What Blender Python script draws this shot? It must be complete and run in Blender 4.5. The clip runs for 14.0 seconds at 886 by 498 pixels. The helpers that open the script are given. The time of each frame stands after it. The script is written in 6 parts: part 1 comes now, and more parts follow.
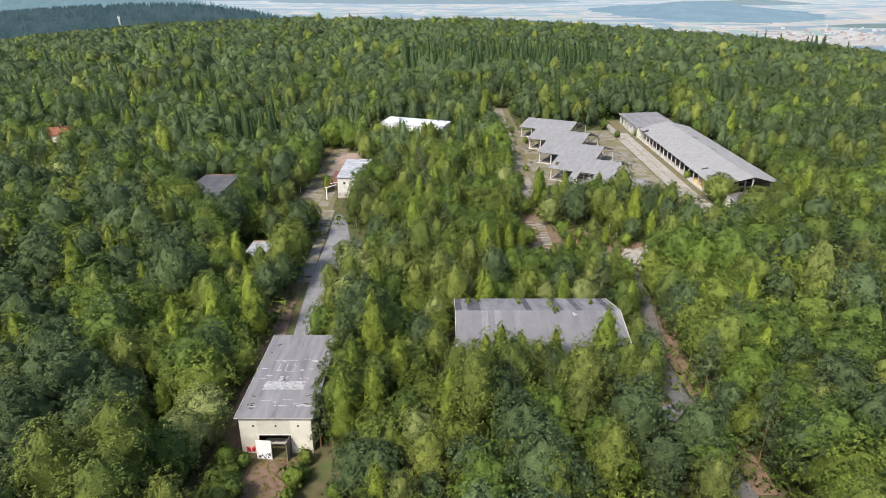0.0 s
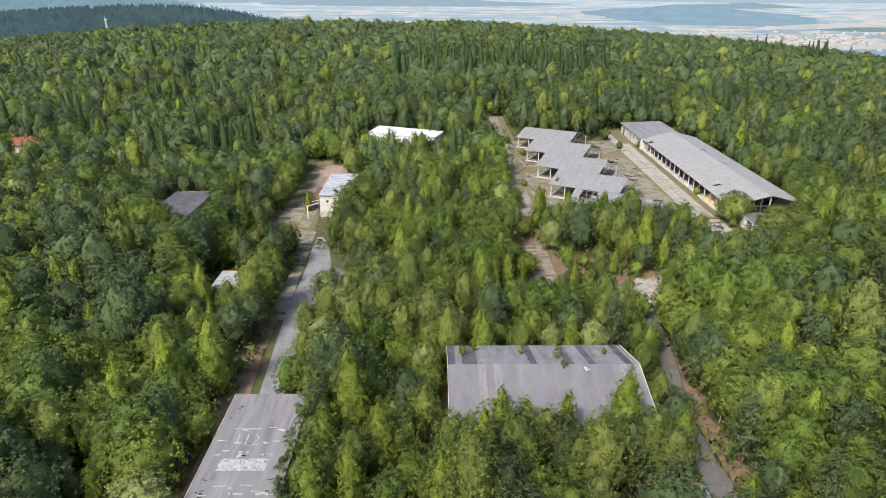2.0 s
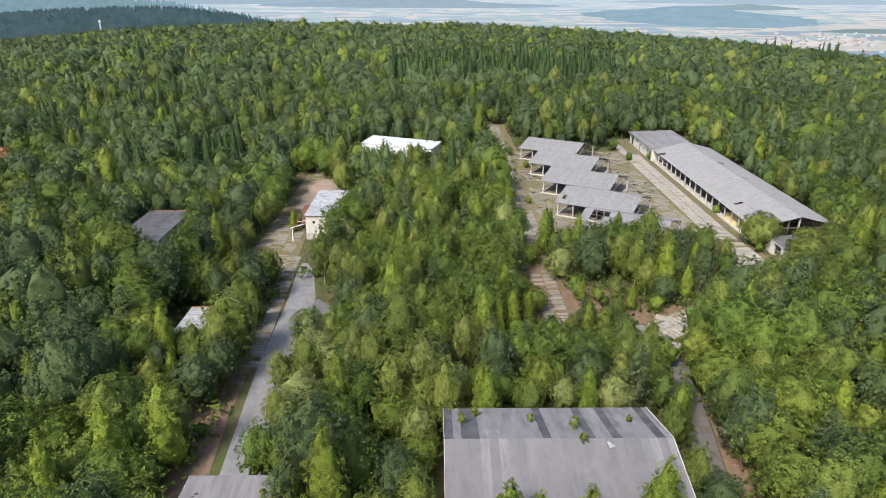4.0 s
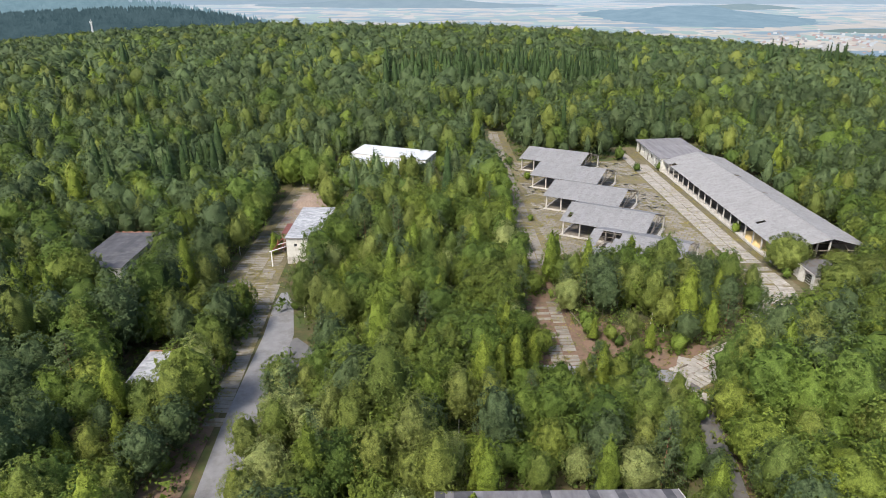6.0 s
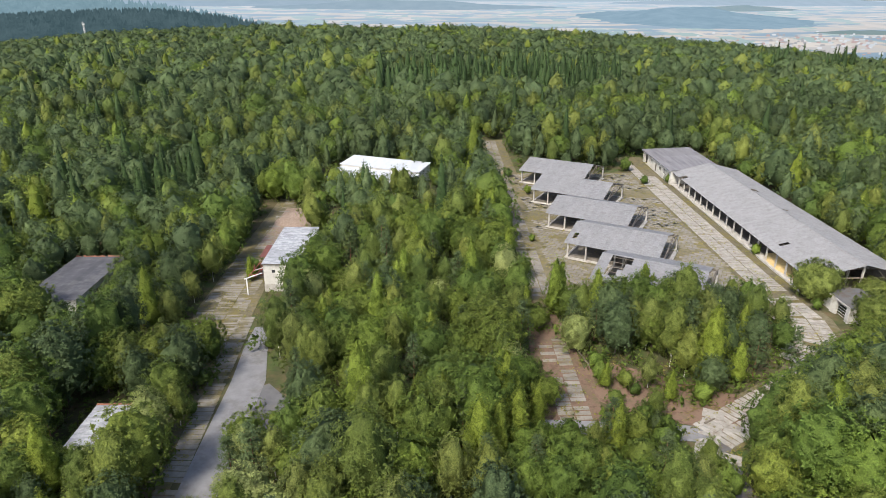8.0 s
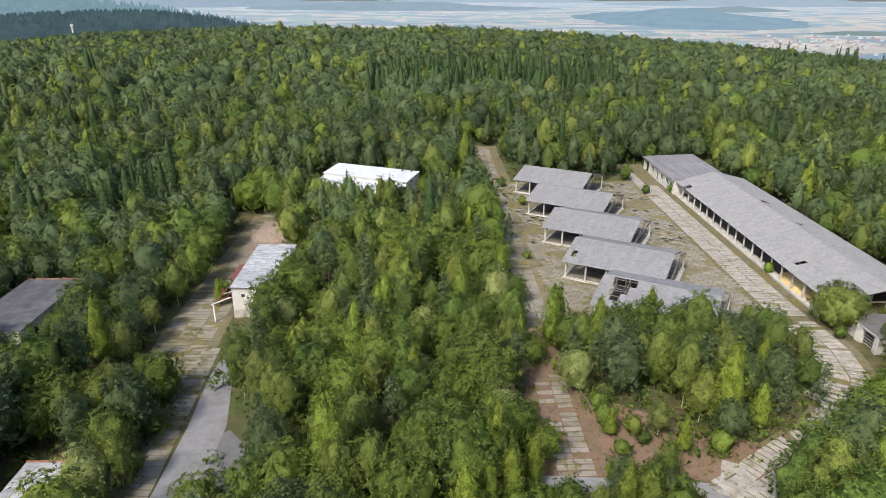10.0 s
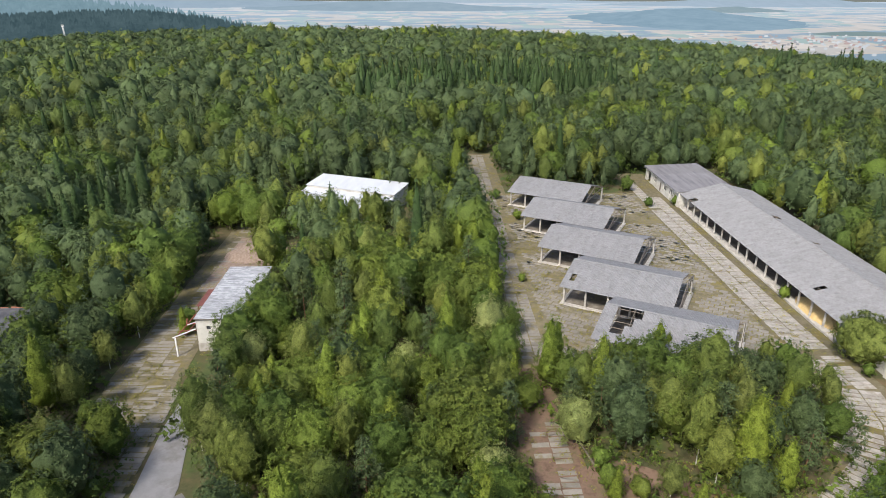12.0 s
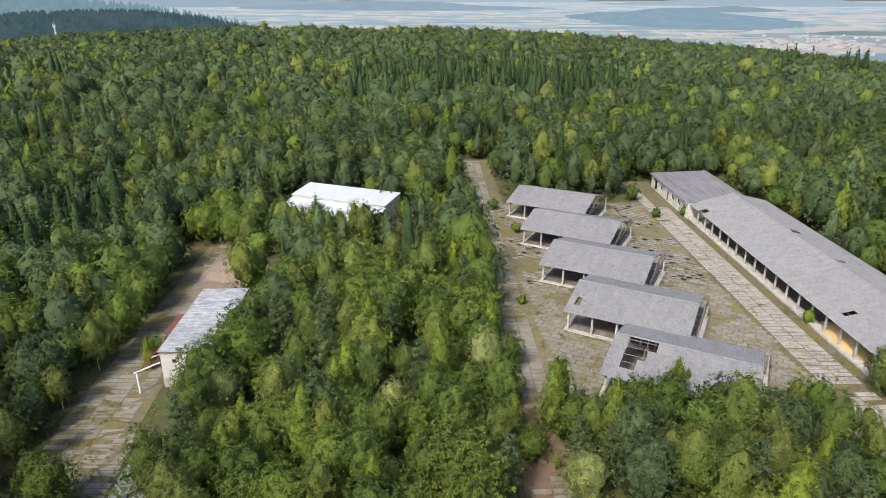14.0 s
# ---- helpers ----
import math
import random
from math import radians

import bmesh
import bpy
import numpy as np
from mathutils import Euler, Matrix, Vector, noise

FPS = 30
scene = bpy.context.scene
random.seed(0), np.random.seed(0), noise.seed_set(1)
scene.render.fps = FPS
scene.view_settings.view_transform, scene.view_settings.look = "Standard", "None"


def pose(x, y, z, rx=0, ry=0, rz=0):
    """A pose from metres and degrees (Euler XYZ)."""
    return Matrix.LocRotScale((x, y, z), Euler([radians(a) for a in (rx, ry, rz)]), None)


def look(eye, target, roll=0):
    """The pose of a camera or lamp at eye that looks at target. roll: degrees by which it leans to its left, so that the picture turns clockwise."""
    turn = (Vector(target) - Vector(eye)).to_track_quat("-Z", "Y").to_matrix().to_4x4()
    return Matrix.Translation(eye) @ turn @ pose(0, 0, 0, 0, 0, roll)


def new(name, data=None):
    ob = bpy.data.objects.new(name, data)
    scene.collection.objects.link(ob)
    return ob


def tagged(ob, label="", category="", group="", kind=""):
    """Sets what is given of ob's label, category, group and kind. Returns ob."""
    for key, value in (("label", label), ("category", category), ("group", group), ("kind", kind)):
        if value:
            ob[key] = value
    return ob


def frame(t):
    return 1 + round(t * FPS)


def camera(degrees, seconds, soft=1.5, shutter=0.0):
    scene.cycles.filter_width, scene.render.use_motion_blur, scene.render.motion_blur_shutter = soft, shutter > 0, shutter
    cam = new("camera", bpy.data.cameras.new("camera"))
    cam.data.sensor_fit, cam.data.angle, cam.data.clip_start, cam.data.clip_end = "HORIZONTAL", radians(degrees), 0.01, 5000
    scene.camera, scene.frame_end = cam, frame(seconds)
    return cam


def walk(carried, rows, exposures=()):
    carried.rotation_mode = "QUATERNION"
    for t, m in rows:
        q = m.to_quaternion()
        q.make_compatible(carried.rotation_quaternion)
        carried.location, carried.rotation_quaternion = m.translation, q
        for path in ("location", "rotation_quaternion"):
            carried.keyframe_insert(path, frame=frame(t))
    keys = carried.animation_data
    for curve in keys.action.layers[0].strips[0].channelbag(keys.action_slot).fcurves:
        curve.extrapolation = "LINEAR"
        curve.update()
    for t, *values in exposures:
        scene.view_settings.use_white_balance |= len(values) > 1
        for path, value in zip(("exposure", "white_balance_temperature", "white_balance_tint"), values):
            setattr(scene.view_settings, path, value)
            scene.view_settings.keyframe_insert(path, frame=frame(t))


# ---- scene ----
cam = camera(70.0, 14.0, 0.85)
PATH = [
    (0, (0.048, -0.092, 55.041), (0.049, 1.76, 54.286), 0.0),
    (0.5, (0.134, 3.765, 54.953), (0.139, 5.617, 54.199), 0.1),
    (1, (0.231, 7.585, 54.919), (0.24, 9.438, 54.167), 0.1),
    (1.5, (0.316, 11.473, 54.931), (0.335, 13.327, 54.18), 0.2),
    (2, (0.427, 15.267, 54.915), (0.45, 17.122, 54.166), 0.2),
    (2.5, (0.572, 19.072, 54.886), (0.595, 20.926, 54.137), 0.2),
    (3, (0.687, 22.926, 54.938), (0.711, 24.781, 54.19), 0.1),
    (3.2, (0.729, 24.458, 54.944), (0.753, 26.313, 54.197), 0.2),
    (5.3, (1.69, 40.217, 54.919), (1.719, 42.073, 54.175), 0.1),
    (5.5, (1.763, 41.681, 54.919), (1.793, 43.537, 54.175), 0.1),
    (6, (1.947, 45.217, 54.919), (1.979, 47.073, 54.174), 0.1),
    (6.5, (2.144, 48.757, 54.915), (2.178, 50.614, 54.173), 0.1),
    (7, (2.395, 52.218, 54.922), (2.43, 54.075, 54.18), 0.1),
    (7.5, (2.779, 55.642, 54.882), (2.815, 57.499, 54.141), 0.1),
    (8, (3.172, 58.854, 54.761), (3.21, 60.712, 54.02), 0.1),
    (8.2, (3.354, 60.099, 54.73), (3.394, 61.956, 53.989), 0.1),
    (10.5, (5.515, 73.191, 54.057), (5.57, 75.049, 53.32), 0.1),
    (11, (6.03, 76.052, 54.173), (6.088, 77.91, 53.435), 0.1),
    (11.5, (6.647, 78.858, 54.302), (6.706, 80.716, 53.564), 0.1),
    (12, (7.244, 81.599, 54.291), (7.304, 83.457, 53.554), 0.1),
    (12.5, (7.824, 84.368, 54.181), (7.886, 86.226, 53.443), 0.1),
    (13, (8.213, 87.096, 54.034), (8.277, 88.954, 53.296), 0.1),
    (13.5, (8.405, 89.782, 53.915), (8.471, 91.639, 53.177), 0.1),
    (14, (8.402, 92.421, 53.877), (8.47, 94.278, 53.139), 0.1),
]
walk(cam, [(t, look(eye, target, roll)) for t, eye, target, roll in PATH], [(0.0, 0.80), (7.5, 0.70), (14.0, 0.58)])

# ---- world and light ----
SUN_EL, SUN_AZ = 48.0, 215.0   # degrees; azimuth clockwise from +y
world = bpy.data.worlds.new("world")
scene.world = world
world.use_nodes = True
wn = world.node_tree.nodes
sky = wn.new("ShaderNodeTexSky")
sky.sky_type, sky.sun_disc = "NISHITA", False
sky.sun_elevation, sky.sun_rotation = radians(SUN_EL), radians(SUN_AZ)
sky.air_density, sky.dust_density, sky.ozone_density = 1.0, 2.5, 1.0
wn["Background"].inputs["Strength"].default_value = 0.15
world.node_tree.links.new(sky.outputs[0], wn["Background"].inputs["Color"])
sun = new("sun", bpy.data.lights.new("sun", "SUN"))
sun.data.energy, sun.data.angle, sun.data.color = 3.1, radians(9), (1.0, 0.93, 0.82)
_a, _e = radians(SUN_AZ), radians(SUN_EL)
sun.matrix_basis = look((0, 0, 200), (-math.sin(_a) * math.cos(_e) * 100, -math.cos(_a) * math.cos(_e) * 100, 200 - 100 * math.sin(_e)))


# ---- materials ----
def mat(name, colours, scale=1.0, rough=0.85, bump=0.3, detail=6.0, metal=0.0, spread=0.12, spec=0.3, stretch=(1, 1, 1), stain=None, stain_scale=0.3, bump_scale=None):
    """Base colours mixed by a fine and a coarse noise, with relief and a tint of its own for each piece."""
    m = bpy.data.materials.new(name)
    m.use_nodes = True
    n, l = m.node_tree.nodes, m.node_tree.links
    p = n["Principled BSDF"]
    p.inputs["Roughness"].default_value, p.inputs["Metallic"].default_value = rough, metal
    p.inputs["Specular IOR Level"].default_value = spec
    geo = n.new("ShaderNodeNewGeometry")
    mp = n.new("ShaderNodeMapping")
    mp.inputs["Scale"].default_value = stretch
    l.new(geo.outputs["Position"], mp.inputs["Vector"])
    t = n.new("ShaderNodeTexNoise")
    t.inputs["Scale"].default_value, t.inputs["Detail"].default_value, t.inputs["Roughness"].default_value = scale, detail, 0.65
    l.new(mp.outputs[0], t.inputs["Vector"])
    r = n.new("ShaderNodeValToRGB")
    while len(r.color_ramp.elements) < len(colours):
        r.color_ramp.elements.new(0.5)
    for i, c in enumerate(colours):
        r.color_ramp.elements[i].position = 0.3 + 0.4 * i / max(1, len(colours) - 1)
        r.color_ramp.elements[i].color = (*c, 1)
    l.new(t.outputs[0], r.inputs[0])
    col = r.outputs[0]
    if stain:
        t2 = n.new("ShaderNodeTexNoise")
        t2.inputs["Scale"].default_value, t2.inputs["Detail"].default_value, t2.inputs["Roughness"].default_value = stain_scale, 8, 0.7
        l.new(geo.outputs["Position"], t2.inputs["Vector"])
        r2 = n.new("ShaderNodeValToRGB")
        r2.color_ramp.elements[0].position, r2.color_ramp.elements[1].position = 0.5, 0.66
        l.new(t2.outputs[0], r2.inputs[0])
        mx = n.new("ShaderNodeMix")
        mx.data_type = "RGBA"
        l.new(r2.outputs[0], mx.inputs[0])
        l.new(col, mx.inputs[6])
        mx.inputs[7].default_value = (*stain, 1)
        col = mx.outputs[2]
    oi = n.new("ShaderNodeObjectInfo")
    add = n.new("ShaderNodeMath")
    l.new(oi.outputs["Random"], add.inputs[0])
    l.new(geo.outputs["Random Per Island"], add.inputs[1])
    fr = n.new("ShaderNodeMath")
    fr.operation = "FRACT"
    l.new(add.outputs[0], fr.inputs[0])
    mr = n.new("ShaderNodeMapRange")
    mr.inputs["To Min"].default_value, mr.inputs["To Max"].default_value = 1 - spread, 1 + spread
    l.new(fr.outputs[0], mr.inputs[0])
    hs = n.new("ShaderNodeHueSaturation")
    l.new(mr.outputs[0], hs.inputs["Value"])
    l.new(col, hs.inputs["Color"])
    l.new(hs.outputs[0], p.inputs["Base Color"])
    if bump:
        b = n.new("ShaderNodeBump")
        b.inputs["Strength"].default_value, b.inputs["Distance"].default_value = bump, 0.05
        tb = n.new("ShaderNodeTexNoise")
        tb.inputs["Scale"].default_value, tb.inputs["Detail"].default_value = bump_scale or scale * 4, 6
        l.new(mp.outputs[0], tb.inputs["Vector"])
        l.new(tb.outputs[0], b.inputs["Height"])
        l.new(b.outputs[0], p.inputs["Normal"])
    return m


def leaf_mat(name, colours, through_light=0.3, spread=0.16, grain=5.0):
    """Foliage: a colour of its own for each tree, a little for each spray of leaves, light that passes through."""
    m = bpy.data.materials.new(name)
    m.use_nodes = True
    n, l = m.node_tree.nodes, m.node_tree.links
    p = n["Principled BSDF"]
    p.inputs["Roughness"].default_value, p.inputs["Specular IOR Level"].default_value = 0.6, 0.16
    oi, at, geo = n.new("ShaderNodeObjectInfo"), n.new("ShaderNodeAttribute"), n.new("ShaderNodeNewGeometry")
    at.attribute_name = "tint"
    add = n.new("ShaderNodeMath")
    l.new(oi.outputs["Random"], add.inputs[0])
    l.new(at.outputs["Fac"], add.inputs[1])
    fr = n.new("ShaderNodeMath")
    fr.operation = "FRACT"
    l.new(add.outputs[0], fr.inputs[0])
    r = n.new("ShaderNodeValToRGB")
    while len(r.color_ramp.elements) < len(colours):
        r.color_ramp.elements.new(0.5)
    for i, c in enumerate(colours):
        r.color_ramp.elements[i].position = i / max(1, len(colours) - 1)
        r.color_ramp.elements[i].color = (c[0] * 0.88, c[1] * 0.855, c[2] * 0.72, 1)
    l.new(fr.outputs[0], r.inputs[0])
    mr = n.new("ShaderNodeMapRange")
    mr.inputs["To Min"].default_value, mr.inputs["To Max"].default_value = 1 - spread, 1 + spread
    l.new(geo.outputs["Random Per Island"], mr.inputs[0])
    hs = n.new("ShaderNodeHueSaturation")
    # single leaves, and the shade in gaps between them painted as dark spots
    fine = n.new("ShaderNodeTexNoise")
    fine.inputs["Scale"].default_value, fine.inputs["Detail"].default_value, fine.inputs["Roughness"].default_value = grain, 4, 0.7
    l.new(geo.outputs["Position"], fine.inputs["Vector"])
    fm = n.new("ShaderNodeMapRange")
    fm.inputs["From Min"].default_value, fm.inputs["From Max"].default_value = 0.32, 0.68
    fm.inputs["To Min"].default_value, fm.inputs["To Max"].default_value = 0.55, 1.5
    l.new(fine.outputs[0], fm.inputs[0])
    mul = n.new("ShaderNodeMath")
    mul.operation = "MULTIPLY"
    l.new(mr.outputs[0], mul.inputs[0])
    l.new(fm.outputs[0], mul.inputs[1])
    clump = n.new("ShaderNodeTexNoise")
    clump.inputs["Scale"].default_value, clump.inputs["Detail"].default_value, clump.inputs["Roughness"].default_value = 0.75, 2, 0.5
    l.new(geo.outputs["Position"], clump.inputs["Vector"])
    cm = n.new("ShaderNodeMapRange")
    cm.inputs["From Min"].default_value, cm.inputs["From Max"].default_value = 0.3, 0.7
    cm.inputs["To Min"].default_value, cm.inputs["To Max"].default_value = 0.88, 1.13
    l.new(clump.outputs[0], cm.inputs[0])
    mul2 = n.new("ShaderNodeMath")
    mul2.operation = "MULTIPLY"
    l.new(mul.outputs[0], mul2.inputs[0])
    l.new(cm.outputs[0], mul2.inputs[1])
    # stands of older and younger leaves through the wood
    stand = n.new("ShaderNodeTexNoise")
    stand.inputs["Scale"].default_value, stand.inputs["Detail"].default_value = 0.03, 3
    l.new(geo.outputs["Position"], stand.inputs["Vector"])
    sm_ = n.new("ShaderNodeMapRange")
    sm_.inputs["From Min"].default_value, sm_.inputs["From Max"].default_value = 0.35, 0.65
    sm_.inputs["To Min"].default_value, sm_.inputs["To Max"].default_value = 0.8, 1.22
    l.new(stand.outputs[0], sm_.inputs[0])
    mul3 = n.new("ShaderNodeMath")
    mul3.operation = "MULTIPLY"
    l.new(mul2.outputs[0], mul3.inputs[0])
    l.new(sm_.outputs[0], mul3.inputs[1])
    l.new(mul3.outputs[0], hs.inputs["Value"])
    l.new(r.outputs[0], hs.inputs["Color"])
    l.new(hs.outputs[0], p.inputs["Base Color"])
    bp = n.new("ShaderNodeBump")
    bp.inputs["Strength"].default_value, bp.inputs["Distance"].default_value = 0.6, 0.25
    l.new(fine.outputs[0], bp.inputs["Height"])
    bp2 = n.new("ShaderNodeBump")
    bp2.inputs["Strength"].default_value, bp2.inputs["Distance"].default_value = 0.2, 0.6
    l.new(clump.outputs[0], bp2.inputs["Height"])
    l.new(bp2.outputs[0], bp.inputs["Normal"])
    l.new(bp.outputs[0], p.inputs["Normal"])
    tr = n.new("ShaderNodeBsdfTranslucent")
    l.new(hs.outputs[0], tr.inputs["Color"])
    mx = n.new("ShaderNodeMixShader")
    mx.inputs[0].default_value = through_light
    l.new(p.outputs[0], mx.inputs[1])
    l.new(tr.outputs[0], mx.inputs[2])
    l.new(mx.outputs[0], n["Material Output"].inputs[0])
    return m


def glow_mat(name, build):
    """A plain backdrop of distance that glows, daylight painted in: build(nodes, links) returns its colour."""
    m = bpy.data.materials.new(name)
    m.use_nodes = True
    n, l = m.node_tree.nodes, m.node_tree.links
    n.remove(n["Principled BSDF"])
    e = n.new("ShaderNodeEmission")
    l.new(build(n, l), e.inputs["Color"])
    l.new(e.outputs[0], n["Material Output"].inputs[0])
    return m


M = {}
M["floor"] = mat("forest_floor", [(0.035, 0.045, 0.018), (0.07, 0.065, 0.03), (0.12, 0.085, 0.05)], 0.35, 1.0, 0.6, stain=(0.05, 0.085, 0.02), stain_scale=0.12)
M["earth"] = mat("bare_earth", [(0.10, 0.065, 0.045), (0.19, 0.125, 0.09), (0.15, 0.11, 0.075)], 0.8, 1.0, 0.7, stain=(0.12, 0.105, 0.055), stain_scale=0.4)
M["rubble"] = mat("reddish_rubble", [(0.17, 0.125, 0.10), (0.30, 0.235, 0.19)], 2.0, 1.0, 0.9)
M["asphalt"] = mat("grey_asphalt", [(0.17, 0.17, 0.18), (0.22, 0.22, 0.23)], 0.7, 0.95, 0.25, stain=(0.14, 0.135, 0.13), stain_scale=0.25, bump_scale=20)
M["track"] = mat("worn_grey_track", [(0.105, 0.103, 0.105), (0.15, 0.146, 0.145)], 0.9, 0.95, 0.4, stain=(0.115, 0.09, 0.07), stain_scale=0.5, bump_scale=12)
M["asphalt_dark"] = mat("dark_grey_asphalt", [(0.11, 0.11, 0.12), (0.15, 0.15, 0.155)], 0.7, 0.95, 0.25, stain=(0.16, 0.15, 0.13), stain_scale=0.3, bump_scale=20)
M["slab"] = mat("concrete_slab", [(0.25, 0.235, 0.21), (0.38, 0.36, 0.33)], 1.3, 0.95, 0.4, spread=0.1, stain=(0.22, 0.19, 0.15), stain_scale=0.8, bump_scale=9)
M["yard_slab"] = mat("weathered_yard_slab", [(0.18, 0.166, 0.142), (0.255, 0.237, 0.208)], 0.9, 0.95, 0.4, spread=0.11, stain=(0.15, 0.125, 0.055), stain_scale=0.3, bump_scale=8)
M["joint"] = mat("grassy_joint_soil", [(0.105, 0.095, 0.055), (0.15, 0.13, 0.08), (0.19, 0.165, 0.115)], 1.1, 1.0, 0.6, stain=(0.17, 0.14, 0.045), stain_scale=0.22)
M["eternit"] = mat("grey_fibre_cement", [(0.185, 0.185, 0.193), (0.245, 0.245, 0.252)], 3.0, 0.88, 0.25, spread=0.06, stain=(0.165, 0.165, 0.167), stain_scale=1.2)
M["felt"] = mat("grey_roof_felt", [(0.115, 0.11, 0.122), (0.175, 0.17, 0.18), (0.225, 0.22, 0.23)], 0.9, 0.9, 0.15, stretch=(1, 0.12, 1), spread=0.07, stain=(0.18, 0.175, 0.18), stain_scale=0.3)
# felt for the hall's near slope, darkened for its weaker sky light
M["felt_less_lit"] = mat("less_lit_roof_felt", [(0.12, 0.117, 0.128), (0.165, 0.16, 0.172)], 0.8, 0.9, 0.15, spread=0.06, stretch=(1, 0.12, 1), stain=(0.16, 0.155, 0.16), stain_scale=0.3)
M["felt_dark"] = mat("dark_roof_felt", [(0.055, 0.055, 0.064), (0.09, 0.09, 0.10)], 0.6, 0.9, 0.2, stain=(0.11, 0.11, 0.115), stain_scale=0.3)
M["felt_pale"] = mat("peeling_silver_felt", [(0.17, 0.178, 0.19), (0.27, 0.278, 0.295), (0.44, 0.45, 0.475)], 1.4, 0.75, 0.3, stretch=(0.35, 1.6, 1), stain=(0.40, 0.41, 0.43), stain_scale=1.1)
M["cream"] = mat("cream_render", [(0.47, 0.45, 0.39), (0.56, 0.54, 0.47)], 0.7, 0.9, 0.15, stain=(0.45, 0.41, 0.33), stain_scale=0.5)
M["white_wall"] = mat("stained_white_render", [(0.44, 0.43, 0.40), (0.58, 0.57, 0.53)], 0.8, 0.9, 0.2, stain=(0.33, 0.31, 0.27), stain_scale=0.6)
M["white_paint"] = mat("white_paint", [(0.66, 0.66, 0.66), (0.78, 0.78, 0.77)], 1.5, 0.7, 0.1, stain=(0.55, 0.54, 0.52), stain_scale=0.9)
M["white_roof"] = mat("white_sheet_roof", [(0.44, 0.46, 0.49), (0.53, 0.55, 0.58)], 0.4, 0.45, 0.1, stretch=(1, 0.2, 1), spread=0.04)
M["concrete"] = mat("pale_concrete", [(0.36, 0.34, 0.31), (0.50, 0.48, 0.45)], 1.6, 0.95, 0.3, stain=(0.28, 0.26, 0.23), stain_scale=1.0)
M["old_white"] = mat("worn_white_paint", [(0.24, 0.24, 0.25), (0.44, 0.44, 0.44)], 2.5, 0.8, 0.1, stain=(0.2, 0.2, 0.21), stain_scale=1.5)
# floor colour darkened for the shade under the shed roofs
M["dirt_floor"] = mat("shaded_floor_tone", [(0.10, 0.085, 0.07), (0.17, 0.15, 0.125)], 0.9, 1.0, 0.4, stain=(0.22, 0.20, 0.17), stain_scale=0.5)
M["dark"] = mat("dark_felt_and_hole_shade", [(0.03, 0.028, 0.025), (0.06, 0.055, 0.05)], 1.0, 1.0, 0.2)
M["wood"] = mat("grey_timber", [(0.10, 0.085, 0.07), (0.20, 0.17, 0.14)], 2.0, 0.9, 0.4, stretch=(1, 1, 0.3))
M["rust"] = mat("rusty_steel", [(0.16, 0.05, 0.035), (0.26, 0.10, 0.07)], 2.0, 0.85, 0.3)
M["red_sheet"] = mat("dull_red_sheet", [(0.12, 0.045, 0.04), (0.18, 0.07, 0.06)], 0.8, 0.8, 0.2)
M["brick"] = mat("red_brick", [(0.25, 0.10, 0.06), (0.36, 0.17, 0.11)], 1.5, 0.95, 0.4)
M["tile_red"] = mat("red_roof_tile", [(0.19, 0.07, 0.045), (0.26, 0.105, 0.065)], 1.5, 0.9, 0.4)
M["steel"] = mat("painted_steel", [(0.55, 0.54, 0.52), (0.68, 0.67, 0.65)], 2.0, 0.6, 0.1)
M["sand"] = mat("yellow_sand", [(0.42, 0.30, 0.13), (0.55, 0.41, 0.2)], 2.0, 1.0, 0.5)
M["graffiti_red"] = mat("red_spray_paint", [(0.6, 0.03, 0.06), (0.7, 0.08, 0.1)], 6, 0.6, 0.0)
M["graffiti_dark"] = mat("dark_blue_spray_paint", [(0.03, 0.04, 0.07), (0.07, 0.09, 0.14)], 6, 0.6, 0.0)
M["glass"] = mat("dusty_dark_glass", [(0.03, 0.035, 0.04), (0.06, 0.065, 0.07)], 2, 0.15, 0.0, spec=0.5)
M["bark"] = mat("brown_bark", [(0.07, 0.055, 0.045), (0.14, 0.115, 0.095)], 3, 0.95, 0.6, stretch=(1, 1, 0.3))
M["birch_bark"] = mat("white_birch_bark", [(0.08, 0.075, 0.07), (0.50, 0.49, 0.46), (0.6, 0.59, 0.56)], 2.5, 0.8, 0.2, stretch=(0.6, 0.6, 1.5))
M["pine_bark"] = mat("orange_pine_bark", [(0.16, 0.085, 0.05), (0.27, 0.15, 0.09)], 3, 0.95, 0.5)
M["broad"] = leaf_mat("broadleaf_foliage", [(0.082, 0.134, 0.034), (0.118, 0.180, 0.038), (0.098, 0.154, 0.041), (0.150, 0.214, 0.041), (0.104, 0.162, 0.042), (0.172, 0.216, 0.047), (0.090, 0.144, 0.037)])
M["oak"] = leaf_mat("oak_foliage", [(0.118, 0.174, 0.040), (0.154, 0.206, 0.042), (0.130, 0.186, 0.046), (0.168, 0.212, 0.048)])
# blue share raised so that the far wood shows some haze
M["alder"] = leaf_mat("alder_foliage", [(0.072, 0.110, 0.054), (0.088, 0.130, 0.060), (0.080, 0.120, 0.062), (0.098, 0.140, 0.064)])
M["birch"] = leaf_mat("birch_foliage", [(0.108, 0.156, 0.046), (0.146, 0.192, 0.049), (0.160, 0.194, 0.064), (0.182, 0.220, 0.055), (0.124, 0.172, 0.046)])
M["larch"] = leaf_mat("larch_foliage", [(0.150, 0.212, 0.040), (0.182, 0.238, 0.040), (0.165, 0.216, 0.040), (0.145, 0.206, 0.040)])
M["pine"] = leaf_mat("pine_needles", [(0.092, 0.136, 0.066), (0.108, 0.154, 0.078), (0.100, 0.142, 0.064)], 0.2)
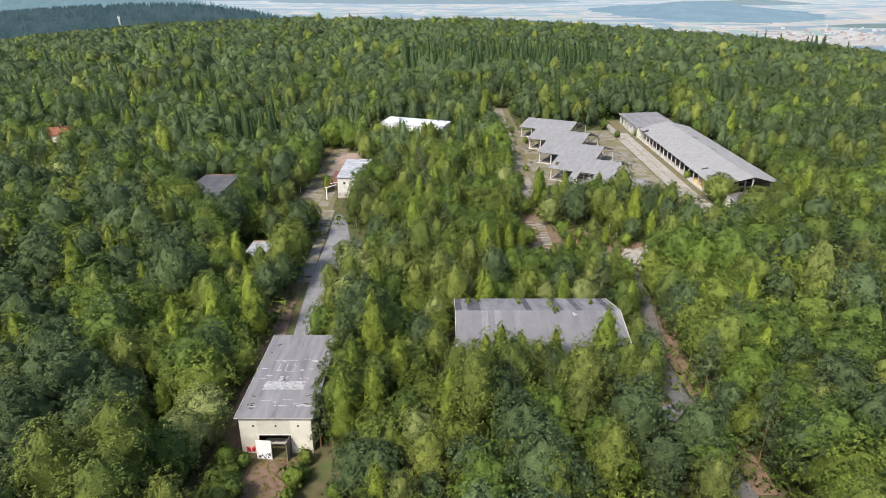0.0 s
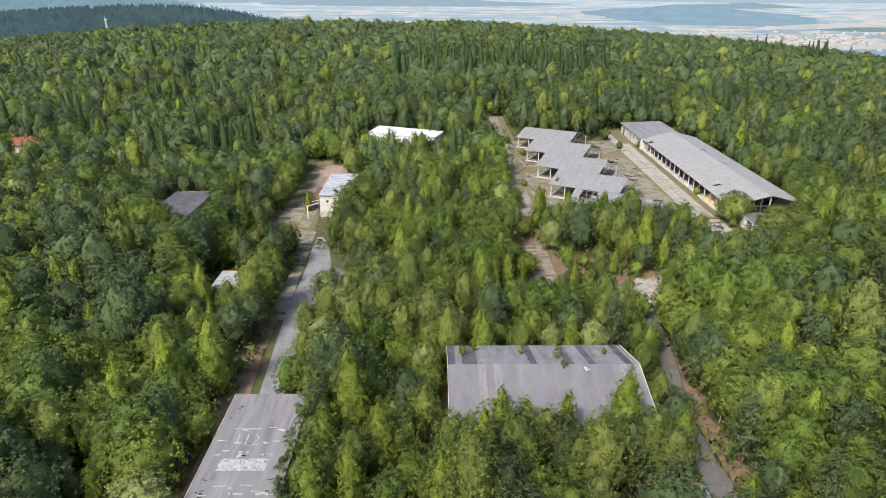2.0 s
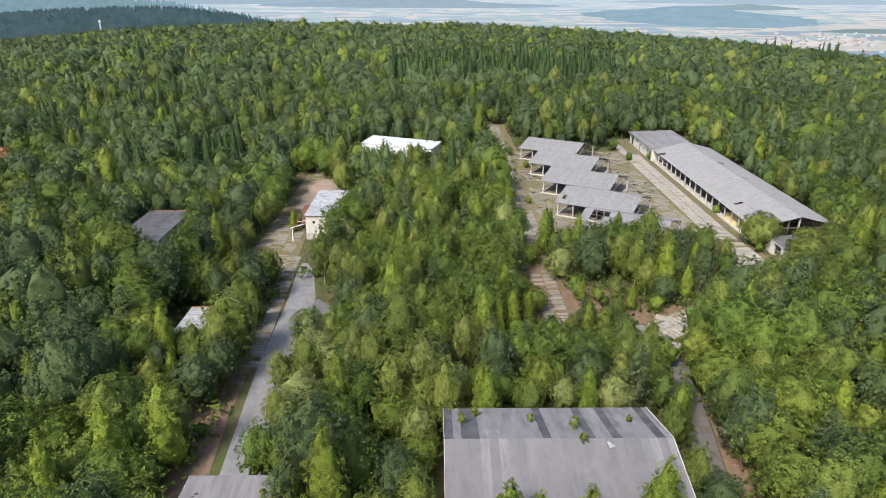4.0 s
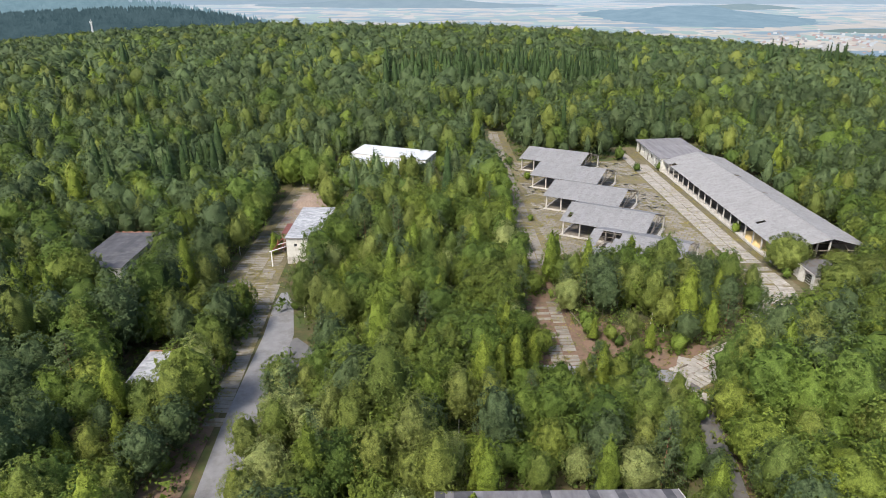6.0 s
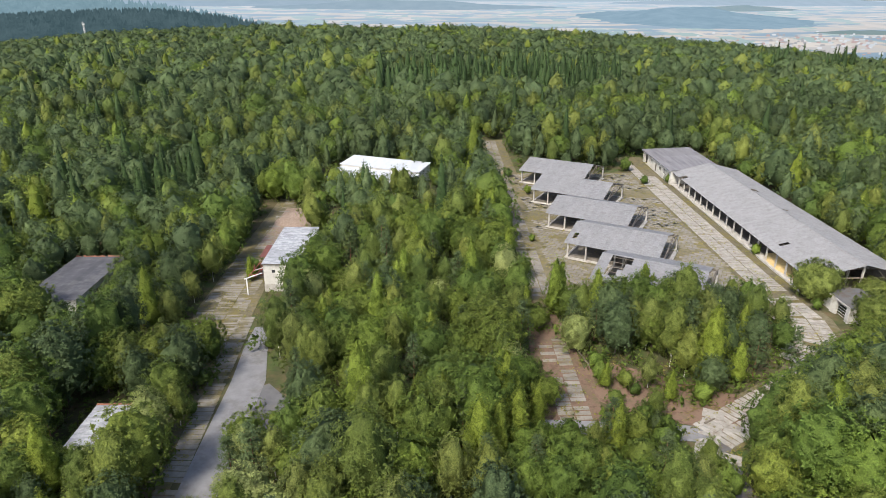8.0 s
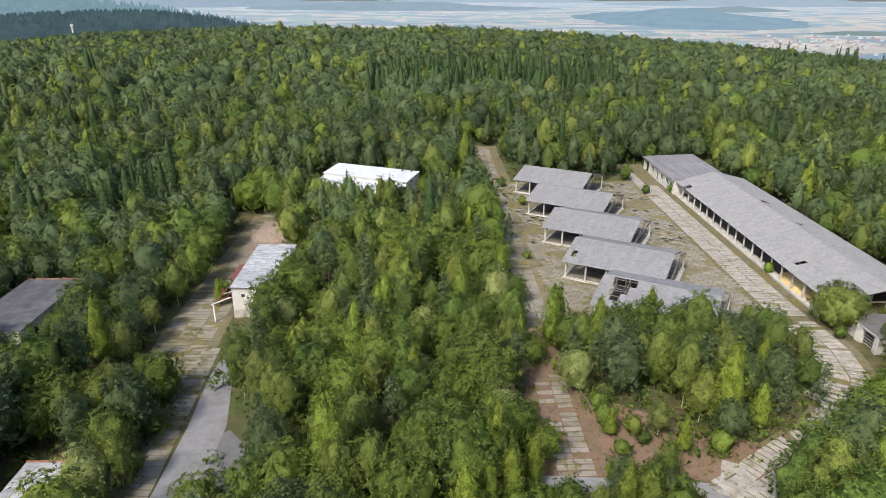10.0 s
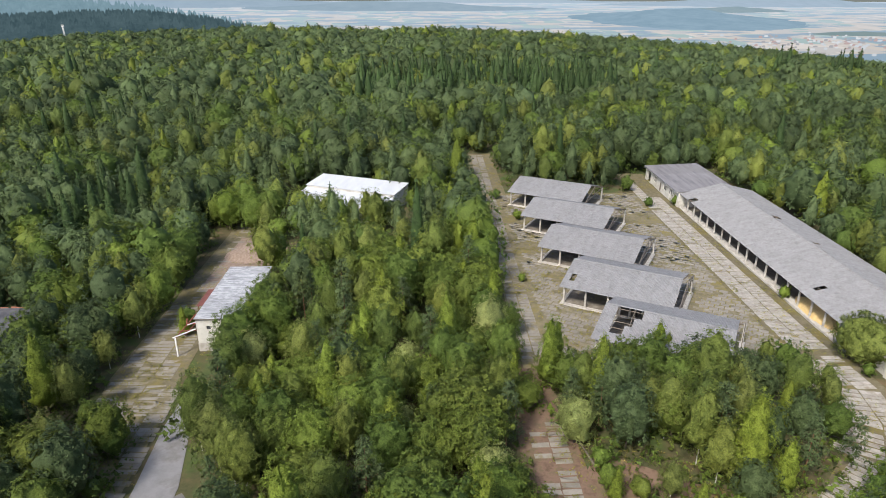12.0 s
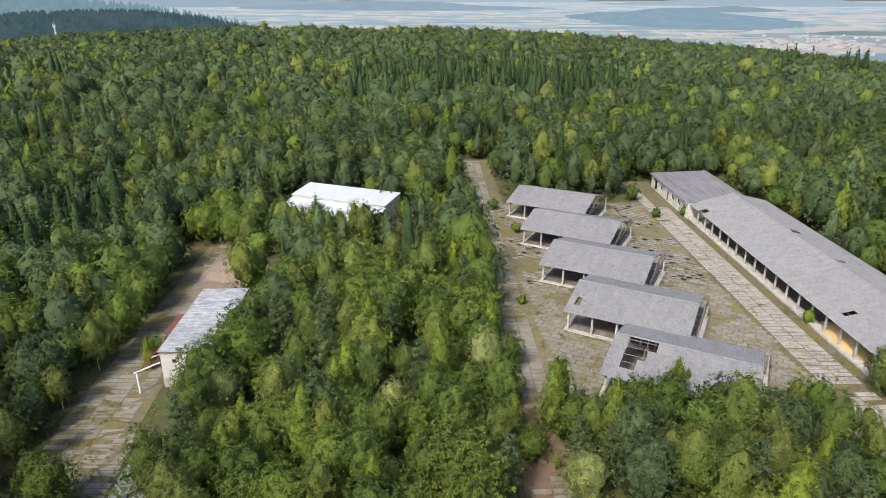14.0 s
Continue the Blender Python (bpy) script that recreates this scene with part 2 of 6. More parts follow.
M["spruce"] = leaf_mat("spruce_needles", [(0.036, 0.066, 0.025), (0.046, 0.082, 0.030), (0.040, 0.073, 0.027)], 0.1)
M["willow"] = leaf_mat("willow_foliage", [(0.227, 0.276, 0.108), (0.266, 0.312, 0.130), (0.209, 0.258, 0.091)])
M["bush"] = leaf_mat("olive_bush_foliage", [(0.13, 0.168, 0.045), (0.152, 0.188, 0.054)])
M["grass"] = leaf_mat("dry_grass", [(0.222, 0.207, 0.059), (0.183, 0.198, 0.048), (0.270, 0.229, 0.079), (0.203, 0.212, 0.051)])


# ---- mesh helpers ----
def sm(x, a, b):
    u = np.clip((x - a) / (b - a), 0, 1)
    return u * u * (3 - 2 * u)


def gz(x, y):
    """The height of the ground."""
    x, y = np.asarray(x, float), np.asarray(y, float)
    z = 2.0 * sm(x, -25, 25) * sm(y, 90, 170) + 0.022 * np.clip(np.minimum(y, 640) - 175, 0, None)
    u = np.clip((y - 230) / 410, 0, 1)
    z = z + 11.5 * u ** 1.2 - np.where(x < -120, 2.1e-4, 1.1e-4) * (x + 120) ** 2 * u
    z = z - 0.0006 * np.clip(y - 660, 0, None) ** 2
    z = z - 1.3 * (1 - sm(y, 66, 84)) * np.exp(-((x + 21.5) / 12) ** 2)
    return np.maximum(z, -120.0)


def g(x, y):
    return float(gz(x, y))


def part(name, bm, material, parent=None, label="", smooth=False):
    """Link a bmesh as one mesh object under a thing or a part."""
    me = bpy.data.meshes.new(name)
    bm.to_mesh(me)
    bm.free()
    if material:
        me.materials.append(material)
    if smooth:
        me.shade_smooth()
    ob = new(name, me)
    ob.parent = parent
    return tagged(ob, label)


def thing(name, label, category, m=None, group="", kind=""):
    ob = new(name)
    ob.empty_display_size = 0.5
    if m is not None:
        ob.matrix_basis = m
    return tagged(ob, label, category, group, kind)


def box(bm, x0, y0, z0, x1, y1, z1, bevel=0.0, m=None):
    """A box from corner to corner, with its edges taken off."""
    vs = [bm.verts.new(v) for v in ((x0, y0, z0), (x1, y0, z0), (x1, y1, z0), (x0, y1, z0), (x0, y0, z1), (x1, y0, z1), (x1, y1, z1), (x0, y1, z1))]
    fs = [bm.faces.new([vs[i] for i in f]) for f in ((3, 2, 1, 0), (4, 5, 6, 7), (0, 1, 5, 4), (1, 2, 6, 5), (2, 3, 7, 6), (3, 0, 4, 7))]
    if bevel:
        edges = {e for f in fs for e in f.edges}
        out = bmesh.ops.bevel(bm, geom=list(edges), offset=bevel, segments=1, affect="EDGES")
        vs = list({v for f in out["faces"] for v in f.verts} | {v for v in vs if v.is_valid})
    if m is not None:
        bmesh.ops.transform(bm, matrix=m, verts=[v for v in vs if v.is_valid])
    return bm


def boxes(*rows, bevel=0.0):
    bm = bmesh.new()
    for r in rows:
        box(bm, *r, bevel=bevel)
    return bm


def beam(bm, a, b, w=0.12, h=None):
    """A square bar from a to b."""
    a, b = Vector(a), Vector(b)
    d = b - a
    q = d.to_track_quat("Z", "Y").to_matrix().to_4x4()
    h = h or w
    return box(bm, -w / 2, -h / 2, 0, w / 2, h / 2, d.length, m=Matrix.Translation(a) @ q)


def from_arrays(name, V, F, material, tint=None, normals=None):
    """A mesh of triangles from arrays."""
    me = bpy.data.meshes.new(name)
    V, F = np.asarray(V, np.float32), np.asarray(F, np.int32)
    me.vertices.add(len(V))
    me.vertices.foreach_set("co", V.ravel())
    me.loops.add(F.size)
    me.loops.foreach_set("vertex_index", F.ravel())
    me.polygons.add(len(F))
    me.polygons.foreach_set("loop_start", np.arange(0, F.size, F.shape[1], dtype=np.int32))
    me.update(calc_edges=True)
    if tint is not None:
        at = me.attributes.new("tint", "FLOAT", "POINT")
        at.data.foreach_set("value", np.asarray(tint, np.float32))
    me.materials.append(material)
    if normals is not None:
        me.shade_smooth()
        me.normals_split_custom_set_from_vertices(np.asarray(normals, np.float32))
    return me


def strip(name, pts, widths, material, lift, thick, label, category, kind="structure"):
    """A road along a line of points, laid on the ground as a thin bed with edges."""
    P, W = [], []
    for (a, wa), (b, wb) in zip(list(zip(pts, widths))[:-1], list(zip(pts, widths))[1:]):
        k = max(1, int(math.dist(a, b) / 3))
        for i in range(k):
            P.append((a[0] + (b[0] - a[0]) * i / k, a[1] + (b[1] - a[1]) * i / k))
            W.append(wa + (wb - wa) * i / k)
    P.append(pts[-1]), W.append(widths[-1])
    bm, rows = bmesh.new(), []
    for i, (x, y) in enumerate(P):
        a, b = P[max(0, i - 1)], P[min(len(P) - 1, i + 1)]
        d = Vector((b[0] - a[0], b[1] - a[1])).normalized()
        n = Vector((-d.y, d.x))
        row = []
        for j, s in enumerate((-1, -1, -0.33, 0.33, 1, 1)):
            w = W[i] / 2 * s
            px, py = x + n.x * w, y + n.y * w
            row.append(bm.verts.new((px, py, g(px, py) + (lift if 0 < j < 5 else lift - thick))))
        rows.append(row)
    for r, q in zip(rows, rows[1:]):
        for j in range(5):
            bm.faces.new((r[j + 1], r[j], q[j], q[j + 1]))
    bmesh.ops.recalc_face_normals(bm, faces=bm.faces)
    return tagged(part(name, bm, material), label, category, "", kind)


# ---- ground ----
def ground_sheet():
    xs = np.concatenate([[-4500, -3000, -2000, -1500, -1200], np.arange(-1000, -140, 30), np.arange(-140, 141, 4), np.arange(160, 1001, 30), [1200, 1500, 2000, 3000, 4500]])
    ys = np.concatenate([[-1500, -800, -400], np.arange(-200, 20, 20), np.arange(20, 301, 4), np.arange(320, 1101, 20), [1150, 1250, 1400, 1800, 2500, 3500, 4800]])
    X, Y = np.meshgrid(xs, ys)
    Z = gz(X, Y)
    V = np.stack([X.ravel(), Y.ravel(), Z.ravel()], 1)
    nx, ny = len(xs), len(ys)
    i = (np.arange(ny - 1)[:, None] * nx + np.arange(nx - 1)[None]).ravel()
    F = np.stack([i, i + 1, i + nx + 1, i + nx], 1)
    ob = new("ground", from_arrays("ground", V, F, M["floor"]))
    ob.data.shade_smooth()
    return tagged(ob, "brown and green forest floor under the trees", "ground", "", "structure")


ground_sheet()


# ---- roads, yards and bare ground ----
ROAD_L = [(-22.6, 87.5), (-24.6, 118), (-24.9, 142), (-26.6, 154), (-27.6, 159)]
ROAD_R = [(37, 40), (34.8, 66), (34.4, 88), (36.9, 100), (39.2, 113), (40.3, 126)]
CURVE = [(69.2, 166), (69.5, 157), (67.8, 149), (63.6, 142.2), (57, 137), (49.5, 132.5), (40, 126.5)]
strip("road", ROAD_L, [5.2, 5.2, 5.2, 3.6, 1.2], M["asphalt"], 0.07, 0.3, "grey weathered asphalt road between the trees", "road")
strip("road", [(-23.4, 140), (-20.2, 135), (-15.4, 129.5)], [4.4, 6.2, 6.0], M["asphalt_dark"], 0.064, 0.3, "short darker asphalt turning off the road", "road")
strip("road", ROAD_R, [3.2, 3.2, 3.4, 3.2, 3.0, 2.8], M["track"], 0.07, 0.3, "narrow grey asphalt track with brown leaf litter edges", "road")
strip("road", [(10, 129), (14, 129), (27, 128), (40, 127)], [3.0, 3.4, 3.4, 3.0], M["asphalt"], 0.075, 0.3, "overgrown cross road of grey asphalt", "road")
strip("earth_strip", [(38.4, 58), (37.6, 88), (40.0, 100), (42.0, 114)], [3.2, 2.6, 2.4, 2.0], M["earth"], 0.05, 0.25, "strip of reddish brown leaf litter beside the track", "ground")
strip("earth_strip", [(-28.9, 88), (-30.6, 104), (-30.9, 119)], [5.0, 5.4, 5.6], M["earth"], 0.062, 0.25, "bare brown earth and dry grass beside the road", "ground")
strip("earth_strip", [(-31.0, 117.5), (-32.0, 146), (-35.5, 165), (-36, 200), (-37, 232)], [5.6, 6.4, 11, 9, 5], M["joint"], 0.045, 0.25, "weedy gravel bed under old concrete slabs", "ground")
strip("earth_strip", [(-28.6, 58), (-28.2, 72), (-28.4, 90)], [3.0, 3.2, 3.0], M["earth"], 0.05, 0.3, "bare brown earth strip beside the garage", "ground")
strip("earth_strip", [(-21.5, 52), (-21.5, 66)], [5.0, 7.0], M["earth"], 0.05, 0.3, "bare earth drive in front of the garage", "ground")
strip("earth_strip", [(22.8, 126.5), (22.8, 152), (22.6, 164)], [9, 7, 5], M["earth"], 0.045, 0.25, "bare reddish earth round an old slab path", "ground")
strip("earth_strip", [(26, 141), (34, 136), (46, 131)], [10, 11, 9], M["earth"], 0.04, 0.25, "open reddish earth clearing with sparse grass", "ground")
strip("earth_strip", CURVE, [8.5, 9, 9, 8.5, 7, 7, 7], M["joint"], 0.035, 0.25, "weedy gravel bed of the curved slab road", "ground")
strip("yard_bed", [(46.2, 163), (46.2, 250)], [48, 48], M["joint"], 0.04, 0.25, "mossy soil with dry grass between yard slabs", "ground")
strip("yard_bed", [(25.5, 248), (25.8, 292)], [9, 8], M["joint"], 0.045, 0.25, "weedy gravel bed of the yard road", "ground")
strip("yard_bed", [(70.5, 163), (70.2, 268)], [11, 8], M["joint"], 0.05, 0.25, "weedy verge along the slab road", "ground")
strip("earth_strip", [(-31, 196), (-31, 224)], [13, 10], M["rubble"], 0.05, 0.25, "pale reddish earth yard behind the flat block", "ground")

# ---- trees ----
rng = np.random.default_rng(7)


def leaf_tris(C, N, size, rg, jitter=0.6, shade=0.28, slim=0.36):
    """One spray of leaves for each centre, facing roughly along N, shaded softly."""
    n = len(C)
    soft = N / (np.linalg.norm(N, axis=1, keepdims=True) + 1e-9) + rg.normal(0, shade, (n, 3))
    N = N + rg.normal(0, jitter, (n, 3))
    N /= np.linalg.norm(N, axis=1, keepdims=True) + 1e-9
    A = np.cross(N, rg.normal(0, 1, (n, 3)))
    A /= np.linalg.norm(A, axis=1, keepdims=True) + 1e-9
    B = np.cross(N, A)
    s = (np.asarray(size) * rg.uniform(0.6, 1.35, n))[:, None]
    V = np.stack([C + A * s * 0.72, C - A * s * 0.4 + B * s * slim, C - A * s * 0.4 - B * s * slim], 1).reshape(-1, 3)
    return V, np.arange(3 * n).reshape(-1, 3), np.repeat(soft / np.linalg.norm(soft, axis=1, keepdims=True), 3, axis=0)


def sphere_dirs(n, rg, low=-0.5):
    z = rg.uniform(low, 1, n)
    a = rg.uniform(0, 2 * np.pi, n)
    r = np.sqrt(1 - z * z)
    return np.stack([r * np.cos(a), r * np.sin(a), z], 1)


def unit(v):
    return v / (np.linalg.norm(v, axis=1, keepdims=True) + 1e-9)


def egg(u, wide, point):
    """Half width of a crown at the share u of its height; wide: where it is widest, point: how it narrows to the top."""
    return np.where(u < wide, 0.5 + 0.5 * np.sin(np.clip(u / wide, 0, 1) * np.pi / 2), np.clip(1 - (np.clip(u - wide, 0, 1) / (1 - wide)) ** point, 0.0, 1) ** 0.75)


def join(*parts_):
    V, F, S, k = [], [], [], 0
    for v, f, s in parts_:
        V.append(v), F.append(np.asarray(f) + k), S.append(s)
        k += len(v)
    return np.concatenate(V), np.concatenate(F), np.concatenate(S)


class Shape:
    """The outline of one crown: an egg or cone swollen by the limbs that push out of it."""

    def __init__(self, rg, height, base, radius, wide, point, limbs, limb_r, swell):
        self.h, self.b, self.r, self.wide, self.point = height, base, radius, wide, point
        self.limb_r, self.swell = limb_r, swell
        self.lean = rg.normal(0, 0.05 * radius, 2)
        u = 0.1 + 0.88 * ((np.arange(limbs) + rg.uniform(0.1, 0.9, limbs)) / limbs) ** 0.9
        a = np.arange(limbs) * 2.399 + rg.normal(0, 0.4, limbs)
        self.c = self.plain(u, a)
        self.grow = swell * rg.uniform(0.45, 1.3, limbs)
        self.mid = np.array([0, 0, base + (height - base) * 0.3])

    def plain(self, u, a):
        r = self.r * egg(u, self.wide, self.point)
        return np.stack([r * np.cos(a) + self.lean[0] * u, r * np.sin(a) + self.lean[1] * u, self.b + (self.h - self.b) * u], -1)

    def at(self, u, a, inset=0.0):
        """Points of the outline and the way that they face."""
        P = self.plain(u, a)
        out = unit((P - self.mid) / np.array([1, 1, 1.5]))
        d = np.linalg.norm(P[:, None] - self.c[None], axis=2) / self.limb_r
        w = np.exp(-0.5 * d * d) * self.grow
        k = w.argmax(1)
        far = w[np.arange(len(k)), k]
        N = unit(out * 0.8 + 0.75 * (far / (self.swell + 1e-9))[:, None] * (P - self.c[k]) / self.limb_r)
        return P + out * (far - 0.45 * self.swell - inset)[:, None], N

    def skin(self, rg, inset, seg, rings, rough):
        """The dense inside of the crown as a closed, uneven surface."""
        u = (np.arange(rings + 1) / rings) ** 0.92
        A = np.arange(seg) * 2 * np.pi / seg
        U, T = np.meshgrid(u, A, indexing="ij")
        T = T + (np.arange(rings + 1) % 2)[:, None] * np.pi / seg
        V, N = self.at(U.ravel(), T.ravel(), inset)
        V = V + N * rg.normal(0, rough, (len(V), 1)) + rg.normal(0, rough * 0.45, V.shape)
        r, s = np.meshgrid(np.arange(rings), np.arange(seg), indexing="ij")
        r, s = r.ravel(), s.ravel()
        a, c = r * seg + s, r * seg + (s + 1) % seg
        d, e = a + seg, c + seg
        odd = (r % 2 == 1)[:, None]
        F = np.concatenate([np.where(odd, np.stack([a, c, e], 1), np.stack([a, c, d], 1)), np.where(odd, np.stack([a, e, d], 1), np.stack([c, e, d], 1))])
        fn = np.cross(V[F[:, 1]] - V[F[:, 0]], V[F[:, 2]] - V[F[:, 0]])
        Q = np.zeros_like(V)
        for k in range(3):
            np.add.at(Q, F[:, k], fn)
        return V, F, unit(unit(Q) + 0.15 * N)


def leafy_crown(rg, n, size, height, base, radius, wide, point, limbs, limb_r, swell, clumps, clump_r, seg, rings, inset=0.4, droop=0.0, slim=0.36, glint=0.48):
    """A crown: limbs swell its outline, small clumps of leaves cover it, sprays stand out and leave gaps."""
    sh = Shape(rg, height, base, radius, wide, point, limbs, limb_r, swell)
    if seg:
        skin = sh.skin(rg, inset, seg, rings, 0.15 if size < 0.3 else 0.5 * size)
    else:
        # twigs and leaves deep in the crown
        P, N = sh.at(rg.uniform(0.02, 0.97, rings), rg.uniform(0, 6.283, rings), 0)
        axis = np.stack([0 * P[:, 0], 0 * P[:, 0], np.minimum(P[:, 2] - 0.12 * radius, height - 0.4 * radius)], 1)
        P = axis + (P - axis) * rg.uniform(0.3, 0.92, (rings, 1)) ** 0.45
        skin = leaf_tris(P, N, inset, rg, 0.28, 0.15, 0.42)
    # as many clumps as the outline has surface at each height, more towards the light
    g_ = np.linspace(0, 1, 90)
    r_ = radius * egg(g_, wide, point)
    wt = (r_ + 0.15) * np.hypot(np.gradient(r_), (height - base) / 90) * (0.4 + 0.8 * g_)
    cdf = np.cumsum(wt) / wt.sum()
    u = np.interp((np.arange(clumps) + rg.uniform(0, 1, clumps)) / clumps, cdf, g_)
    a = np.arange(clumps) * 2.399 + rg.normal(0, 0.5, clumps)
    P, N = sh.at(u, a, 0.25 * clump_r)
    P += N * rg.normal(0, 0.5 * clump_r, (clumps, 1))
    rs = clump_r * rg.uniform(0.6, 1.4, clumps)
    pick = rg.choice(clumps, n, p=rs ** 2 / (rs ** 2).sum())
    D = unit(rg.normal(0, 1, (n, 3)) + N[pick] * 0.9)
    C = P[pick] + D * (rs[pick] * rg.uniform(0.25, 1.05, n))[:, None]
    if droop:
        C[:, 2] -= droop * np.abs(rg.normal(0, 0.6, n)) * (0.3 + np.linalg.norm(C[:, :2], axis=1) / radius)
    return join(skin, leaf_tris(C, N[pick] * 1.0 + D * 0.28 + np.array([0, 0, 0.2]), size, rg, 0.3, glint if size < 0.6 else 0.3, slim))


def tier_crown(rg, n, size, height, base, radius, tiers, seg, rings, sag=0.3, power=0.85, ragged=0.2):
    """A spruce: tiers of boughs that shorten towards the tip, round a dense cone."""
    C, N = [], []
    per = max(2, n // (tiers * 8))
    for i in range(tiers):
        u = (i + rg.uniform(0, 0.5)) / tiers
        L = radius * (1 - u) ** power + 0.12
        for j in range(8 if u < 0.75 else 5):
            a = j * 0.785 + rg.uniform(-0.3, 0.3) + i
            l = L * rg.uniform(1 - ragged * 1.5, 1 + ragged)
            m = max(1, int(per * (0.4 + 1.3 * (1 - u))))
            f = np.sqrt(rg.uniform(0.12, 1, m))
            C.append(np.stack([np.cos(a) * l * f, np.sin(a) * l * f, base + (height - base) * u - sag * l * f + 0.16 * l * f ** 3], 1) + rg.normal(0, 0.12, (m, 3)) * l ** 0.5)
            N.append(np.tile([np.cos(a) * 0.6, np.sin(a) * 0.6, 0.7], (m, 1)))
    C.append(np.stack([rg.normal(0, 0.08, 6), rg.normal(0, 0.08, 6), np.linspace(height - 1.3, height, 6)], 1))
    N.append(sphere_dirs(6, rg))
    sh = Shape(rg, height * 0.93, base, radius * 0.5, 0.06, power + 0.1, 10, 0.6, 0.3)
    return join(sh.skin(rg, 0.0, seg, rings, 0.12), leaf_tris(np.concatenate(C), np.concatenate(N), size, rg, 0.45, 0.2, 0.28))


def pine_crown(rg, n, size, height, base, radius, clumps, seg, rings):
    """A pine: separate tufts of needles at the ends of upturned boughs round a thin middle."""
    i = np.arange(clumps)
    u = (i + rg.uniform(0, 0.8, clumps)) / clumps
    L = radius * (1 - 0.8 * u ** 1.3) * rg.uniform(0.5, 1.08, clumps)
    a = i * 2.4 + rg.uniform(-0.5, 0.5, clumps)
    P = np.stack([np.cos(a) * L, np.sin(a) * L, base + (height - base) * u + 0.18 * L], 1)
    rs = rg.uniform(0.5, 0.85, clumps) * (1.15 - 0.45 * u) * radius / 2.4
    pick = rg.choice(clumps, n, p=rs ** 2 / (rs ** 2).sum())
    D = unit(rg.normal(0, 1, (n, 3)) + np.array([0, 0, 0.5]))
    C = P[pick] + D * np.array([1, 1, 0.7]) * (rs[pick] * rg.uniform(0.3, 1.1, n))[:, None]
    out = unit(C - np.array([0, 0, base + (height - base) * 0.3]))
    if seg:
        inner = Shape(rg, height * 0.9, base + 0.4, radius * 0.4, 0.35, 1.6, 12, 0.7, 0.3).skin(rg, 0.0, seg, rings, 0.16)
    else:
        f = rg.uniform(0.1, 0.7, (rings, 1))
        k = rg.integers(clumps, size=rings)
        inner = leaf_tris(P[k] * np.array([1, 1, 0]) * f + P[k] * np.array([0, 0, 1]) - 0.25 * (1 - f) * np.array([0, 0, 1]), unit(P[k] * np.array([1, 1, 0]) + np.array([0, 0, 0.6])), 0.5, rg, 0.5, 0.4, 0.3)
    return join(inner, leaf_tris(C, D * 0.7 + out * 0.6 + np.array([0, 0, 0.2]), size, rg, 0.45, 0.25, 0.24))


def trunk_mesh(name, rg, height, r0, limbs, material, lean=0.25, limb_len=1.6, first=0.3):
    """A tapered, slightly crooked trunk with limbs."""
    V, F = [], []

    def tube(path, rad, sides=5):
        b = len(V)
        for p, r in zip(path, rad):
            for k in range(sides):
                a = 2 * math.pi * k / sides
                V.append((p[0] + r * math.cos(a), p[1] + r * math.sin(a), p[2]))
        for i in range(len(path) - 1):
            for k in range(sides):
                a0, a1 = b + i * sides + k, b + i * sides + (k + 1) % sides
                F.append((a0, a1, a1 + sides)), F.append((a0, a1 + sides, a0 + sides))

    ks = 5
    ox, oy = rg.normal(0, lean, ks + 1).cumsum() * 0.4, rg.normal(0, lean, ks + 1).cumsum() * 0.4
    ox, oy = ox - ox[0], oy - oy[0]
    path = [(ox[i], oy[i], -0.4 + (height + 0.2) * i / ks) for i in range(ks + 1)]
    tube(path, [r0 * (1 - 0.85 * i / ks) for i in range(ks + 1)])
    for i in range(limbs):
        u = first + (0.9 - first) * (i + 0.5) / limbs
        q = min(ks - 1, int(u * ks))
        f = u * ks - q
        o = [path[q][j] + (path[q + 1][j] - path[q][j]) * f for j in range(3)]
        a, L = i * 2.4 + rg.uniform(-0.4, 0.4), limb_len * (1.15 - 0.7 * u) * rg.uniform(0.7, 1.2)
        e = (o[0] + math.cos(a) * L, o[1] + math.sin(a) * L, o[2] + L * 0.55)
        tube([o, e], [r0 * 0.35 * (1.1 - u), 0.015], 3)
    return from_arrays(name, V, F, material)


# kind: label, leaf material, bark, trunk (height, radius, limbs, limb length)
KINDS = {
    "broadleaf_tree": ("broad", "bark", (7.8, 0.17, 7, 1.8), "bushy green broadleaf tree in the young wood"),
    "oak_tree": ("oak", "bark", (5.8, 0.18, 8, 2.0), "rounded yellow-green young oak tree in the wood"),
    "alder_tree": ("alder", "bark", (8.6, 0.15, 8, 1.5), "tall dull green alder tree in the young wood"),
    "birch_tree": ("birch", "birch_bark", (9.4, 0.1, 8, 1.2), "slender birch tree with drooping light green twigs"),
    "larch_tree": ("larch", "bark", (10.0, 0.15, 6, 1.0), "feathery yellow-green larch tree in the young wood"),
    "pine_tree": ("pine", "pine_bark", (10.2, 0.16, 12, 1.9), "blue-green pine tree with level tufted boughs"),
    "spruce_tree": ("spruce", "bark", (13.6, 0.17, 4, 1.0), "dark green spruce tree with dense tiers"),
    "willow_tree": ("willow", "bark", (6.0, 0.14, 7, 1.5), "silvery green willow tree with rounded crown"),
    "shrub": ("broad", "bark", (2.2, 0.05, 5, 1.0), "low green leafy shrub beside the clearing"),
}
